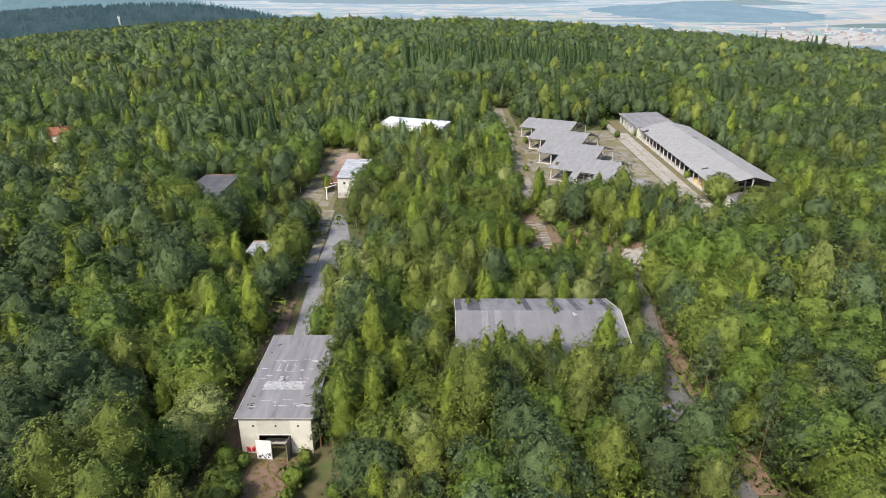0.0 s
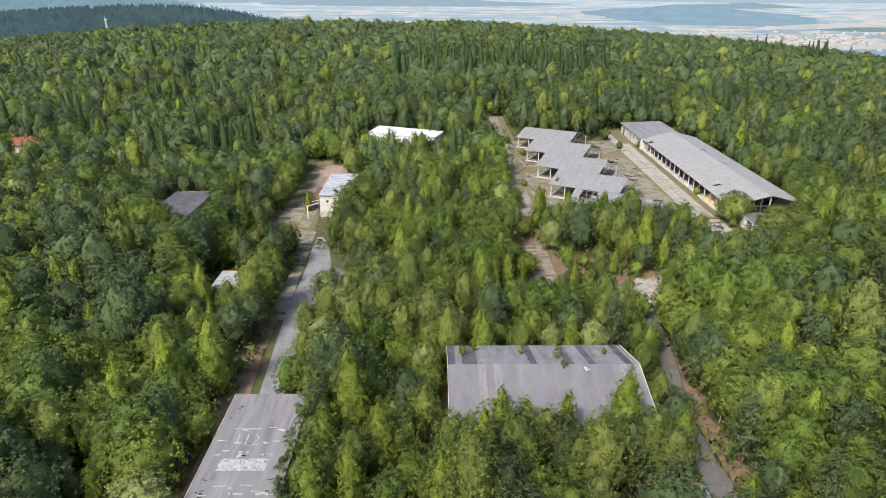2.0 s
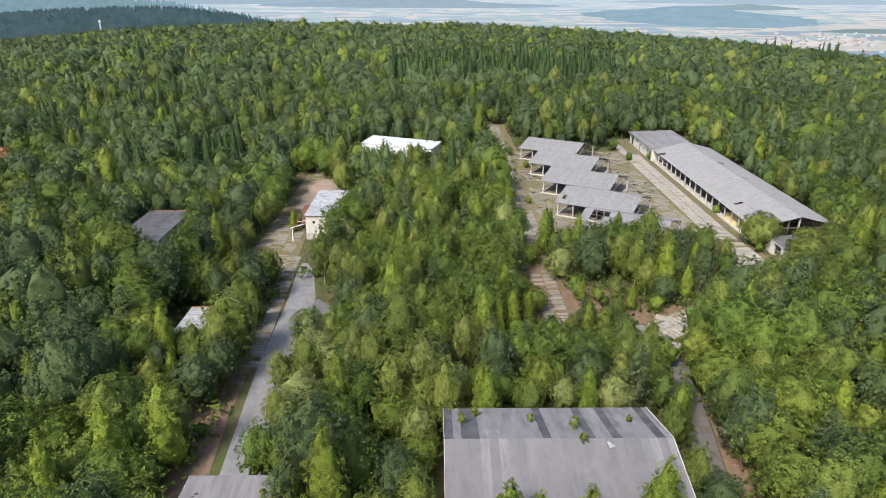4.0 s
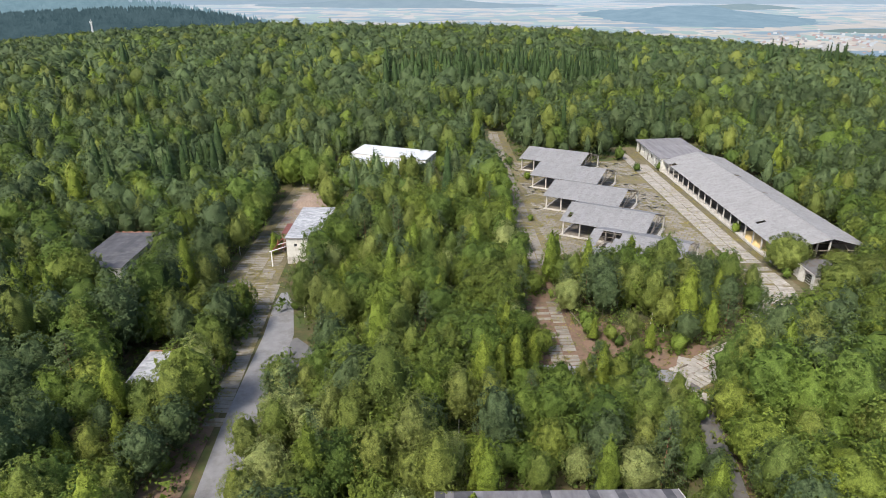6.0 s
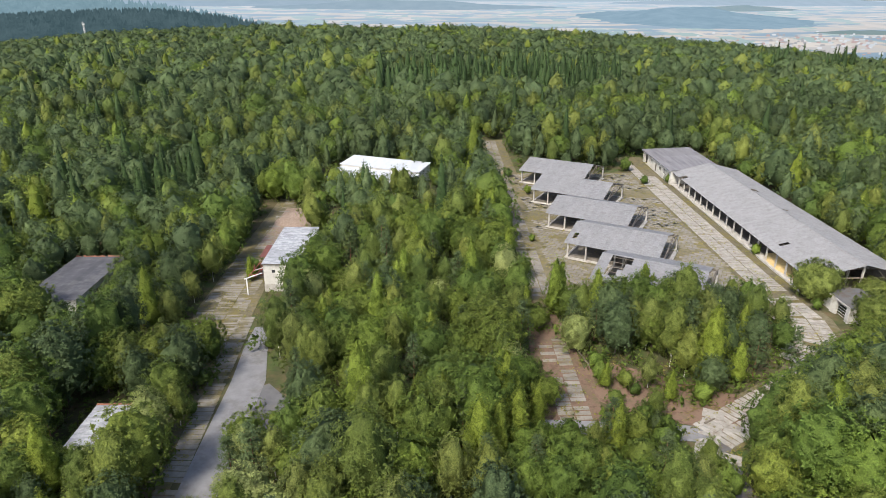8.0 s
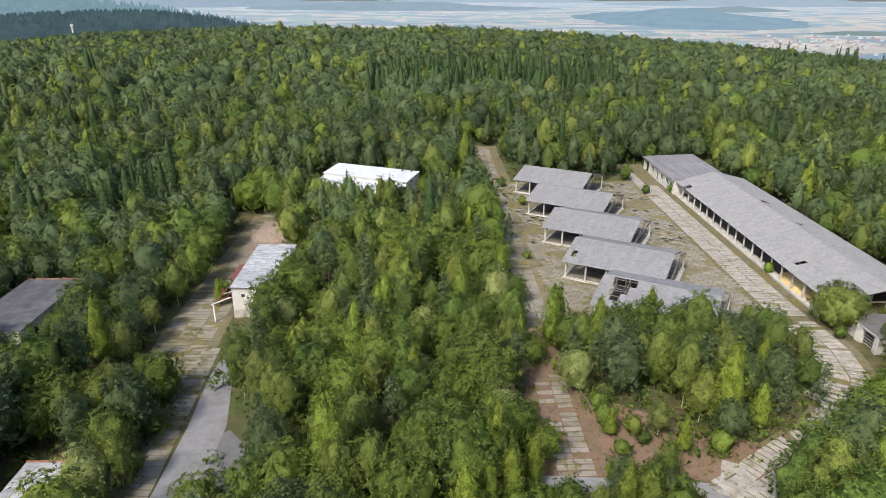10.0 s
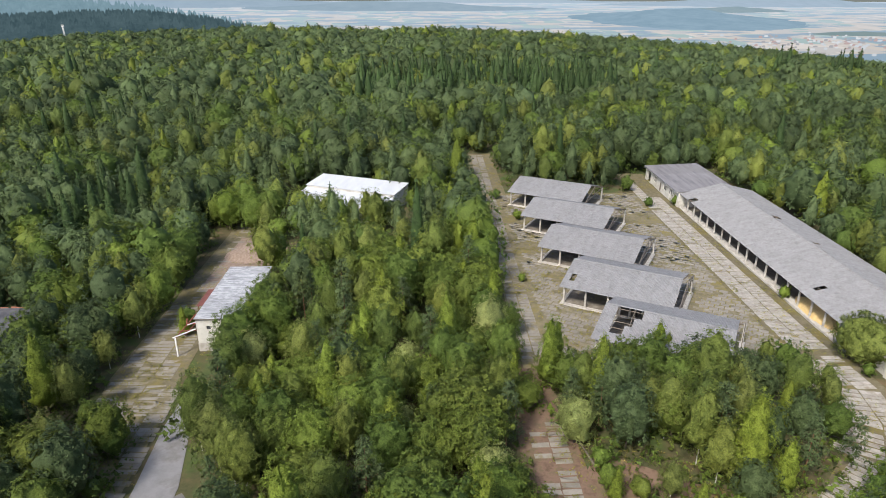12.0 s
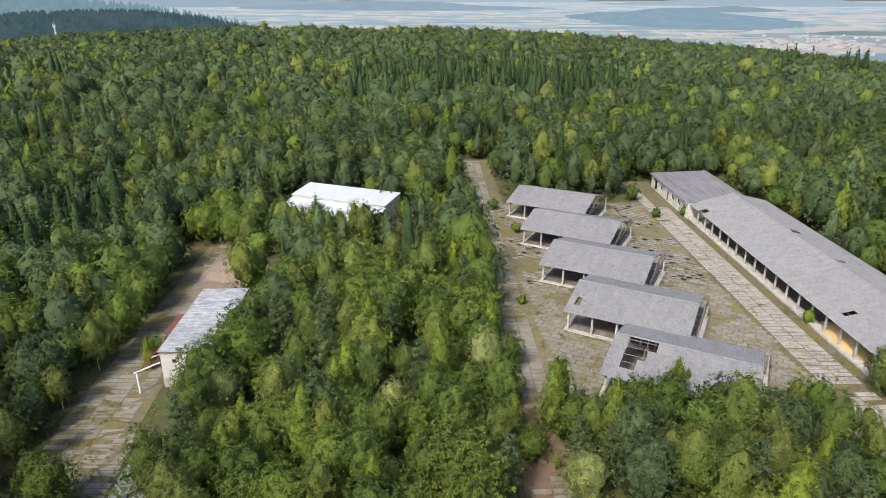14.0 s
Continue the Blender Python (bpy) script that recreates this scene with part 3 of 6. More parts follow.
# outline of each crown: height, base, radius, widest share, point, limbs, limb radius, swell; clump radius, droop, slimness of a spray
FORM = {
    "broadleaf_tree": (9.4, 0.4, 3.45, 0.48, 2.7, 22, 0.85, 1.0, 0.4, 0.0, 0.36),
    "oak_tree": (7.6, 0.3, 3.6, 0.5, 3.0, 26, 0.8, 0.9, 0.4, 0.0, 0.4),
    "alder_tree": (10.4, 0.7, 3.2, 0.46, 2.5, 24, 0.85, 1.0, 0.4, 0.0, 0.36),
    "birch_tree": (11.0, 1.4, 2.6, 0.45, 2.1, 20, 0.75, 1.0, 0.4, 0.5, 0.26),
    "larch_tree": (11.6, 0.5, 2.75, 0.12, 1.2, 30, 0.6, 0.75, 0.34, 0.25, 0.22),
    "willow_tree": (7.8, 0.4, 2.9, 0.5, 2.5, 18, 0.8, 0.85, 0.4, 0.2, 0.28),
    "shrub": (3.0, 0.1, 1.5, 0.45, 2.2, 8, 0.5, 0.4, 0.26, 0.0, 0.36),
}
# detail: sprays, size of a spray, clumps, then sides, rings and depth of a dense inside, or 0, the number and size of sprays inside
NEAR = {"broadleaf_tree": (2800, 0.27, 260, 17, 13, 1.0), "oak_tree": (2800, 0.27, 260, 18, 12, 1.0), "alder_tree": (2800, 0.27, 260, 16, 14, 1.0), "birch_tree": (2700, 0.26, 220, 12, 13, 0.95), "larch_tree": (2800, 0.26, 260, 14, 15, 0.8), "pine_tree": (2400, 0.26, 52, 0, 300, 0), "spruce_tree": (1500, 0.36, 18, 8, 9, 0), "willow_tree": (2500, 0.25, 190, 15, 11, 0.7), "shrub": (480, 0.2, 30, 8, 6, 0.35)}
VARIANTS = 6


def crown_of(kind, rg, n, size, clumps, seg, rings, inset=0.35, plump=1.0):
    if kind == "spruce_tree":
        return tier_crown(rg, n, size, 14.2, 0.8, 2.2 * plump ** 2, clumps, seg, rings)
    if kind == "pine_tree":
        return pine_crown(rg, n, size, 10.8, 1.8, 2.5 * plump, clumps, seg, rings)
    h, base, r, wide, point, limbs, limb_r, swell, clump_r, droop, slim = FORM[kind]
    return leafy_crown(rg, n, size, h, base, r * plump, wide, point, limbs, limb_r, swell, clumps, clump_r * max(1.0, size / 0.4), seg, rings, inset, droop, slim)


MESHES, MID, HALF, FAR = {}, {}, {}, {}
for kind, (leaf, bark, tk, label) in KINDS.items():
    MESHES[kind], HALF[kind], MID[kind], FAR[kind] = [], [], [], []
    for v in range(VARIANTS):
        V, F, S = crown_of(kind, rng, *NEAR[kind])
        MESHES[kind].append((from_arrays("crown", V, F, M[leaf], None, S), trunk_mesh("trunk", rng, tk[0], tk[1], tk[2], M[bark], 0.12, tk[3])))
        small = kind == "shrub"
        tall = kind in ("spruce_tree", "pine_tree")
        MID[kind].append(crown_of(kind, rng, 60 if small else 560, 0.3 if small else 0.46, 30 if kind == "pine_tree" else 14 if tall else 90, 6 if small else 11, 4 if small else 9, 0.35 if small else 1.25, 1.2))
        HALF[kind].append(crown_of(kind, rng, 120 if small else 1150, 0.26 if small else 0.35, 40 if kind == "pine_tree" else 16 if tall else 110, 8 if kind == "spruce_tree" else 0 if kind == "pine_tree" else 7 if small else 13, 120 if kind == "pine_tree" else 5 if small else 10, 0.3 if small else 1.15, 1.06))
        FAR[kind].append(crown_of(kind, rng, 36 if small else 110, 0.42 if small else 0.9, 8 if tall else 26, 0 if small else 7, 8 if small else 5, 0.95, 1.35))


def plant(kind, x, y, scale=1.0, high=1.0, label=""):
    """One tree with trunk and crown."""
    text = KINDS[kind][-1]
    v = int(rng.integers(len(MESHES[kind])))
    e = thing(kind, label or text, kind.split("_")[-1], pose(x, y, g(x, y), 0, 0, rng.uniform(0, 360)) @ Matrix.Diagonal((scale, scale, scale * high, 1)), "trees of the wood" if kind != "shrub" else "shrubs")
    crown, trunk = MESHES[kind][v]
    for nm, me in (("trunk", trunk), ("crown", crown)):
        o = new(nm, me)
        o.parent = e
    return e


# open ground: (x0, y0, x1, y1) boxes and lines with a half width
OPEN = [(-28.4, 87, -22.6, 122), (-29.8, 122, -22.6, 150), (-40, 152, -24.6, 184), (-41, 184, -29, 234), (-31.5, 172, -21.5, 197), (-37, 195, -27, 220),
        (-30, 56, -17.6, 90), (-25, 48, -18, 60), (-19, 50, -13.4, 66.5), (0.8, 79.0, 29.6, 99.5), (19.6, 128, 26.4, 150), (26, 133.5, 34, 141.5), (35, 121, 43, 132),
        (22, 163, 66, 250), (21.5, 248, 30, 290), (64, 163, 94.4, 267), (70.5, 150, 84, 167), (-44, 122.5, -34.5, 133), (-70, 159, -58.8, 182),
        (23, 69, 32, 73), (-158, 224, -136, 242)]
LINES = [([(-22, 139), (-19, 134.5)], 1.8), (ROAD_R[2:], 1.5), (ROAD_R[:3], 0.5), (CURVE[:4], 4.0), (CURVE[3:], 1.6), ([(-25.0, 249.6), (1.0, 238.4)], 7.4), ([(15, 129), (24, 128.4)], 1.2)]


def gap(X, Y):
    """Distance from the open ground, less than 0 inside it."""
    d = np.full(np.shape(X), 1e9)
    for x0, y0, x1, y1 in OPEN:
        dx, dy = np.maximum(x0 - X, X - x1), np.maximum(y0 - Y, Y - y1)
        d = np.minimum(d, np.where((dx < 0) & (dy < 0), np.maximum(dx, dy), np.hypot(np.maximum(dx, 0), np.maximum(dy, 0))))
    for line, w in LINES:
        for a, b in zip(line, line[1:]):
            ax, ay, bx, by = *a, *b
            t = np.clip(((X - ax) * (bx - ax) + (Y - ay) * (by - ay)) / ((bx - ax) ** 2 + (by - ay) ** 2), 0, 1)
            d = np.minimum(d, np.hypot(X - ax - t * (bx - ax), Y - ay - t * (by - ay)) - w)
    return d


def scatter(x0, x1, y0, y1, step, rg, jitter=0.42):
    xs, ys = np.arange(x0, x1, step), np.arange(y0, y1, step * 0.87)
    X, Y = np.meshgrid(xs, ys)
    X = X + (np.arange(len(ys)) % 2)[:, None] * step / 2
    X, Y = X + rg.uniform(-jitter, jitter, X.shape) * step, Y + rg.uniform(-jitter, jitter, Y.shape) * step
    return X.ravel(), Y.ravel()


def mix(x, y, rg):
    """Which kind grows at a place: patches of birch, larch, pine and broadleaf, dark spruce on the left and far up the
    hill, bluer kinds far off in place of haze.
    """
    a = noise.noise(Vector((x / 28, y / 28, 1.7)))
    b = noise.noise(Vector((x / 45, y / 45, 9.3)))
    w = {"broadleaf_tree": 0.26 + 0.3 * max(0, -a), "oak_tree": 0.18 + 0.55 * max(0, -a), "alder_tree": 0.18 + 0.5 * max(0, -b), "birch_tree": 0.2 + 0.5 * max(0, a), "larch_tree": 0.09 + 0.45 * max(0, b), "pine_tree": 0.06 + 0.25 * max(0, -b), "spruce_tree": 0.0, "willow_tree": 0.015}
    if y < 125 and x > -45:
        w["larch_tree"] += 0.03
        w["birch_tree"] += 0.1
    if -24 < x < 22 and 90 < y < 225:
        w["alder_tree"] *= 0.3
        w["oak_tree"] += 0.14
        w["willow_tree"] += 0.05
    if x > 22 and y < 118:
        w["alder_tree"] += 0.16
    if y > 205:
        w["larch_tree"] *= 0.35
        w["birch_tree"] *= 0.8
        w["oak_tree"] *= 0.4
        w["willow_tree"] = 0.0
        # more bluish alder and pine stand in for haze on the far wood
        w["alder_tree"] += 0.45 if y < 345 else 0.8
        w["pine_tree"] += 0.2 if y < 345 else 0.35
        w["spruce_tree"] = 0.02 + 0.4 * max(0, b - 0.12) if y < 480 else 0
    if -98 < x < -62 and 208 < y < 248:
        w["spruce_tree"] = 0.9
    if -25 < x < 100 and 362 < y < 440:
        w["spruce_tree"] = 8.0
    if (x < -45 and y < 190 and rng.uniform() < 0.6) or (x > 45 and y < 125 and rng.uniform() < 0.5):
        w = {"broadleaf_tree": 0.4, "alder_tree": 0.6, "oak_tree": 0.06, "birch_tree": 0.07, "larch_tree": 0.03, "pine_tree": 0.08}
    ks = list(w)
    p = np.array([max(0, w[k]) for k in ks])
    return ks[int(rg.choice(len(ks), p=p / p.sum()))]


def seen(X, Y, far):
    """Within the stretch of land along the flight line."""
    return np.abs(X) < 0.74 * np.maximum(Y, 0) + 25


def spread_size(x, y):
    """Trees of unlike age, taller in patches."""
    return rng.choice([rng.uniform(0.7, 0.9), rng.uniform(0.88, 1.12), rng.uniform(1.1, 1.35)], p=[0.25, 0.5, 0.25]) * (1 + 0.2 * noise.noise(Vector((x / 24, y / 24, 5.5))))


COUNT = {k: 0 for k in KINDS}
stuff = {k: [[], [], [], 0, []] for k in KINDS}
far_stuff = {k: [[], [], [], 0, []] for k in KINDS}


def add_stuff(store, kind, meshes, x, y, s, h):
    V, F, S = meshes[int(rng.integers(VARIANTS))]
    a = rng.uniform(0, 2 * np.pi)
    c, d = math.cos(a), math.sin(a)
    W = np.stack([(V[:, 0] * c - V[:, 1] * d) * s + x, (V[:, 0] * d + V[:, 1] * c) * s + y, V[:, 2] * s * h + g(x, y)], 1)
    st = store[kind]
    st[0].append(W), st[1].append(F + st[3]), st[2].append(np.full(len(V), rng.uniform()))
    st[4].append(np.stack([S[:, 0] * c - S[:, 1] * d, S[:, 0] * d + S[:, 1] * c, S[:, 2]], 1))
    st[3] += len(V)


# single trees that stand out of the wood: x, y, height of the tip
PLACED = {
    "larch_tree": [(-3.0, 162.6, 12), (-1.9, 168.3, 12), (3.2, 145.8, 10.5), (19.0, 166.8, 9), (43.9, 163.8, 8), (20.0, 159.3, 8), (0.4, 122.7, 8), (14.1, 125.0, 10.5), (17.2, 128.6, 8), (8.0, 101.0, 10), (21.7, 101.8, 10), (7.2, 102.4, 10), (23.2, 78.2, 14.5),
                   (8.4, 77.8, 12.3), (16.2, 78.0, 11.5), (-12.6, 76.1, 11), (-6.2, 77.4, 11), (18.3, 75.9, 9), (-4.8, 65.2, 8), (-48.9, 79.1, 10), (-48.6, 89.0, 10), (-37.2, 70.4, 8), (32.5, 65.5, 10), (46.8, 80.1, 11), (-13.0, 68.4, 11), (-9.0, 70.1, 11), (30.1, 77.0, 10)],
    "birch_tree": [(-6.4, 227.8, 12.0), (-29.6, 224.8, 10.5), (-20.8, 232.6, 9.8), (3.6, 154.5, 11), (-2.6, 144.9, 10.5), (41.3, 145.6, 12.5), (35.8, 148.7, 10.5), (34.3, 156.2, 9), (42.7, 155.6, 10), (2.6, 212.7, 10), (-3.1, 155.7, 10.5), (1.0, 167.3, 11.5), (-21.6, 148.8, 12), (-21.8, 163.0, 11), (-10.0, 229.5, 9.6), (1.0, 225.0, 10), (-10.4, 111.2, 11), (-8.0, 109.0, 11), (-4.9, 103.0, 11),
                   (-4.6, 125.9, 11), (-1.3, 126.5, 11), (4.3, 125.8, 11), (5.3, 114.8, 11), (29.4, 111.7, 11.5), (-18.0, 144.8, 11), (40.2, 100.2, 11), (27.5, 73.6, 10), (21.0, 74.2, 10), (13.2, 76.1, 11), (10.2, 74.8, 11), (66.5, 95.0, 12), (-36.8, 119.2, 6.5), (47.5, 147.5, 11.5)],
    "pine_tree": [(8.1, 149.5, 9), (17.4, 146.8, 11), (-8.8, 164.9, 10), (36.1, 152.9, 10), (30.1, 150.2, 9), (-18.2, 179.5, 9.5), (31.0, 157.6, 9), (7.2, 125.4, 10), (26.6, 152.0, 9.5), (43.3, 69.1, 10), (47.7, 91.5, 10), (-2.4, 60.3, 8), (21.6, 103.0, 9)],
    "oak_tree": [(6.8, 157.8, 8), (12.1, 150.7, 8), (9.9, 143.1, 8), (-5.7, 122.2, 8), (-0.9, 112.3, 8.4), (41.5, 106.9, 9), (43.0, 101.0, 9), (6.9, 137.6, 8), (-2.0, 160.0, 9), (11.3, 146.2, 8), (-7.3, 62.4, 8), (-1.8, 72.8, 7), (-30.8, 83.0, 6.6), (-4.2, 110.1, 8), (0.3, 108.6, 8), (-39.1, 90.0, 8),
                 (42.0, 93.3, 9), (50.4, 72.8, 9), (-58.4, 211.6, 10), (78.6, 143.2, 8), (48.6, 99.1, 10), (-12.9, 72.0, 8.4), (-13.4, 78.5, 8.2), (-14.4, 85.0, 7.6), (-16.4, 92.0, 7), (-40.6, 120.4, 5), (-38.4, 119.8, 4.8), (26.0, 66.6, 6.6), (82.2, 294.8, 13), (52.6, 262.0, 9)],
    "broadleaf_tree": [(-152.6, 227.4, 11), (-147.2, 229.4, 11.5), (-157.6, 226.4, 10.6), (-162.8, 225.6, 10.2), (-41.2, 188.0, 9.5), (-42.0, 197.0, 10), (-42.6, 206.0, 10.5), (-45.6, 214.5, 11), (-40.4, 230.0, 11.5), (-33.6, 227.5, 11), (-37.0, 236.0, 12), (-30.6, 233.0, 11), (-24.2, 234.8, 10.6), (-13.2, 229.6, 9.6), (45.6, 124.2, 9), (44.0, 119.4, 8.5), (41.8, 115.6, 8), (48.6, 126.6, 9.6), (13.4, 64.6, 10.5), (8.2, 62.6, 9), (60.2, 91.4, 11), (66.8, 118.9, 11), (51.4, 128.2, 10), (55.4, 131.0, 10.4), (59.4, 134.4, 10.4), (63.8, 138.0, 10), (68.8, 141.0, 9.5), (-6.3, 144.2, 10), (23.1, 110.0, 10), (-2.1, 150.3, 10), (19.2, 62.5, 9), (-65.0, 157.0, 10.5), (-69.4, 158.2, 11), (-21.8, 169.0, 10.5), (-20.2, 175.5, 10), (-20.0, 182.0, 9.5), (-16.0, 232.5, 10), (-4.0, 227.0, 10.5), (59.4, 262.0, 10), (48.4, 271.4, 10), (38.5, 279.3, 10), (4.8, 237.5, 9.5), (-52.0, 160.0, 9), (-54.5, 169.0, 10), (-33.8, 135.5, 8), (-44.4, 117.0, 8)],
    "willow_tree": [(-17.5, 104.0, 8), (-12.6, 110.2, 8), (-16.8, 112.7, 9), (3.3, 105.2, 8), (25.3, 103.0, 8), (26.1, 146.9, 9), (-30.8, 68.1, 8.5), (-31.9, 63.8, 8), (-33.6, 128.0, 8), (-19.2, 167.0, 7.6), (6.3, 265.5, 9), (-34.5, 124.5, 7)],
}
TIP = {"larch_tree": 11.6, "birch_tree": 11.0, "pine_tree": 10.8, "oak_tree": 7.6, "broadleaf_tree": 9.4, "willow_tree": 7.8}
taken = []
for kind, spots in PLACED.items():
    for x, y, z in spots:
        plant(kind, x, y, (z - g(x, y)) / TIP[kind], 1.0)
        taken.append((x, y))
taken = np.array(taken)
X, Y = scatter(-150, 150, 38, 205, 4.6, rng)
free = np.array([np.hypot(taken[:, 0] - x, taken[:, 1] - y).min() > 2.2 for x, y in zip(X, Y)])
X, Y = X[free], Y[free]
D = gap(X, Y)
order = np.argsort(Y)
for i in order:
    x, y, d = X[i], Y[i], D[i]
    if not seen(x, y, 0) or d < 0.75 or rng.uniform() < 0.04:
        continue
    kind = mix(x, y, rng)
    s = rng.choice([rng.uniform(0.62, 0.84), rng.uniform(0.84, 1.08), rng.uniform(1.05, 1.36)], p=[0.32, 0.46, 0.22]) * (1 + 0.3 * noise.noise(Vector((x / 17, y / 17, 5.5)))) * (0.78 if d < 2.6 else 1.0) * (1.16 if x < -45 and y < 150 else 1.0)
    s = min(s, 1.42)
    h = rng.uniform(0.88, 1.12)
    if 78 < y < 150 and -22 < x < 0:
        s = max(s, 0.75)
    if 14 < x < 34 and 110 < y < 131:
        s *= 0.62 if y > 119 else 0.8
    if 34 < x < 46 and 105 < y < 121:
        s *= 0.62
    if -54 < x < -32 and 104 < y < 123:
        s *= 0.68
    if -78 < x < -52 and 134 < y < 160:
        s *= 1.0 if x < -65.5 else 0.72
    if 27 < x < 62 and 140 < y < 165:
        s = max(s, 0.88) * (0.96 if y > 154 else 1.08) * (0.68 if x > 49 else 0.84 if x > 45 else 1.0)
    if 62 < x < 105 and 130 < y < 166:
        s *= 0.55 if x < 77 and y > 148 else 0.85
    if 94 < x < 106 and 150 < y < 205:
        s = max(s, 0.95)
    if -23 < x < -13 and 152 < y < 172:
        s *= 0.9
    if -72 < x < -57.5 and 140 < y < 160 and x < 2 - 64 * (y - 45) / 117 - 1.5:
        s *= 0.8
    if x < -118 and 188 < y:
        s *= 0.72
    if 0 < x < 32 and 62 < y < 80:
        s = max(s, 0.9) * 1.1
    if d < 2.2 and kind in ("broadleaf_tree", "oak_tree", "alder_tree") and rng.uniform() < 0.4:
        kind = "shrub"
    # nearest that the flight line passes while looking ahead and down
    yc = min(92.0, y - max(58.0, abs(x) / 0.72))
    if math.hypot(y - yc, abs(x)) < 98 and COUNT[kind] < 300:
        COUNT[kind] += 1
        plant(kind, x, y, s, h)
    else:
        add_stuff(stuff, kind, HALF[kind], x, y, s, h)
X, Y = scatter(-300, 300, 205, 345, 5.5, rng)
D = gap(X, Y)
for x, y, d in zip(X, Y, D):
    if not seen(x, y, 1) or d < 1.4 or rng.uniform() < 0.04:
        continue
    kind = mix(x, y, rng)
    add_stuff(stuff, kind, MID[kind], x, y, spread_size(x, y) * (0.85 if d < 3 else 1.05) * (0.84 if x < -125 and y < 226 else 0.82 if -30 < x < 6 and 214 < y < 246 - 0.43 * (x + 25) else 1), rng.uniform(0.86, 1.08))
X, Y = scatter(-540, 540, 345, 700, 7.0, rng)
for x, y in zip(X, Y):
    if not seen(x, y, 2):
        continue
    kind = mix(x, y, rng)
    add_stuff(far_stuff, kind, FAR[kind], x, y, spread_size(x, y) * 1.1, rng.uniform(0.86, 1.06) * (0.74 if y > 470 else 1.0))
X, Y = scatter(-215, 215, -60, 300, 7.2, rng)
for x, y in zip(X, Y):
    if not seen(x, y, 2) or y < 38:
        kind = mix(x, y, rng)
        add_stuff(far_stuff, kind, MID[kind] if y < 45 and abs(x) < 105 else FAR[kind], x, y, spread_size(x, y), rng.uniform(0.86, 1.06))
for _ in range(16):
    x, y = rng.uniform(206, 284), rng.uniform(450, 485)
    add_stuff(far_stuff, "spruce_tree", FAR["spruce_tree"], x, y, rng.uniform(1.25, 1.6), 1.0)
for store, word in ((stuff, "wood"), (far_stuff, "far_wood")):
    for kind, (Vs, Fs, Ts, n, Ss) in store.items():
        if n:
            me = from_arrays(word, np.concatenate(Vs), np.concatenate(Fs), M[KINDS[kind][0]], np.concatenate(Ts), np.concatenate(Ss))
            tagged(new(kind.replace("tree", word), me), "dense crowns of " + {"broadleaf_tree": "green broadleaf trees", "oak_tree": "yellow-green young oaks", "alder_tree": "dull green alders", "birch_tree": "light green birches", "larch_tree": "yellow-green larches", "pine_tree": "blue-green pines", "spruce_tree": "dark green spruces", "willow_tree": "silvery willows", "shrub": "low green shrubs"}[kind] + " on the wooded hill", "forest", "", "stuff")


# ---- buildings ----
def wall_with(bm, axis, at, thick, a0, a1, z0, z1, holes):
    """A wall along x (axis 'x') or y with through openings (a0, z0, a1, z1)."""
    cuts = sorted({a0, a1, *[h[0] for h in holes], *[h[2] for h in holes]})
    for u, v in zip(cuts, cuts[1:]):
        m = (u + v) / 2
        lo = z0
        for h in sorted([h for h in holes if h[0] < m < h[2]], key=lambda q: q[1]):
            if h[1] > lo:
                box(bm, *((u, at, lo, v, at + thick, h[1]) if axis == "x" else (at, u, lo, at + thick, v, h[1])))
            lo = h[3]
        if lo < z1:
            box(bm, *((u, at, lo, v, at + thick, z1) if axis == "x" else (at, u, lo, at + thick, v, z1)))
    return bm


def corrugated(width=1.10, length=2.46, waves=5, amp=0.034, seg=4):
    n = waves * seg
    V = []
    for y in (0.0, length):
        for i in range(n + 1):
            V.append((width * i / n, y, amp * math.sin(2 * math.pi * i / seg)))
    F = [(i, i + 1, n + 2 + i, n + 1 + i) for i in range(n)]
    return from_arrays("roof_sheet", V, F, M["eternit"])


SHEET = corrugated()


def lay_sheets(parent, x0, cols, pitch_x, y_eave, z_eave, y_top, z_top, rows, skip=(), limit=None, rg=rng):
    """Rows of corrugated sheets up one slope, each its own piece; past limit columns they are joined."""
    dy, dz = y_top - y_eave, z_top - z_eave
    L = math.hypot(dy, dz)
    ang, back = math.atan2(dz, abs(dy)), dy < 0
    step = (L - 0.16) / rows
    Vs, Fs, k = [], [], 0
    base = np.array([v.co[:] for v in SHEET.vertices])
    faces = np.array([p.vertices[:] for p in SHEET.polygons])
    for r in range(rows):
        for c in range(cols):
            if (c, r) in skip:
                continue
            s = r * step - 0.05
            y = y_eave + (-1 if back else 1) * s * math.cos(ang)
            z = z_eave + s * math.sin(ang) + 0.03 * ((c + r) % 2) * 0.3 + 0.05
            x = x0 + c * pitch_x + rg.normal(0, 0.008)
            m = Matrix.Translation((x + (1.10 if back else 0), y, z)) @ Matrix.Rotation(math.pi if back else 0, 4, "Z") @ Matrix.Rotation(ang - 0.012, 4, "X") @ Matrix.Rotation(rg.normal(0, 0.006), 4, "Z") @ Matrix.Diagonal((1, (step + 0.14) / 2.46, 1, 1))
            if limit is None or c < limit:
                o = new("roof_sheet", SHEET)
                o.parent, o.matrix_basis = parent, m
            else:
                mm = np.array(m)
                Vs.append(base @ mm[:3, :3].T + mm[:3, 3]), Fs.append(faces + k)
                k += len(base)
    if Vs:
        o = tagged(new("sheet_field", from_arrays("sheet_field", np.concatenate(Vs), np.concatenate(Fs), M["eternit"])), kind="stuff")
        o.parent = parent


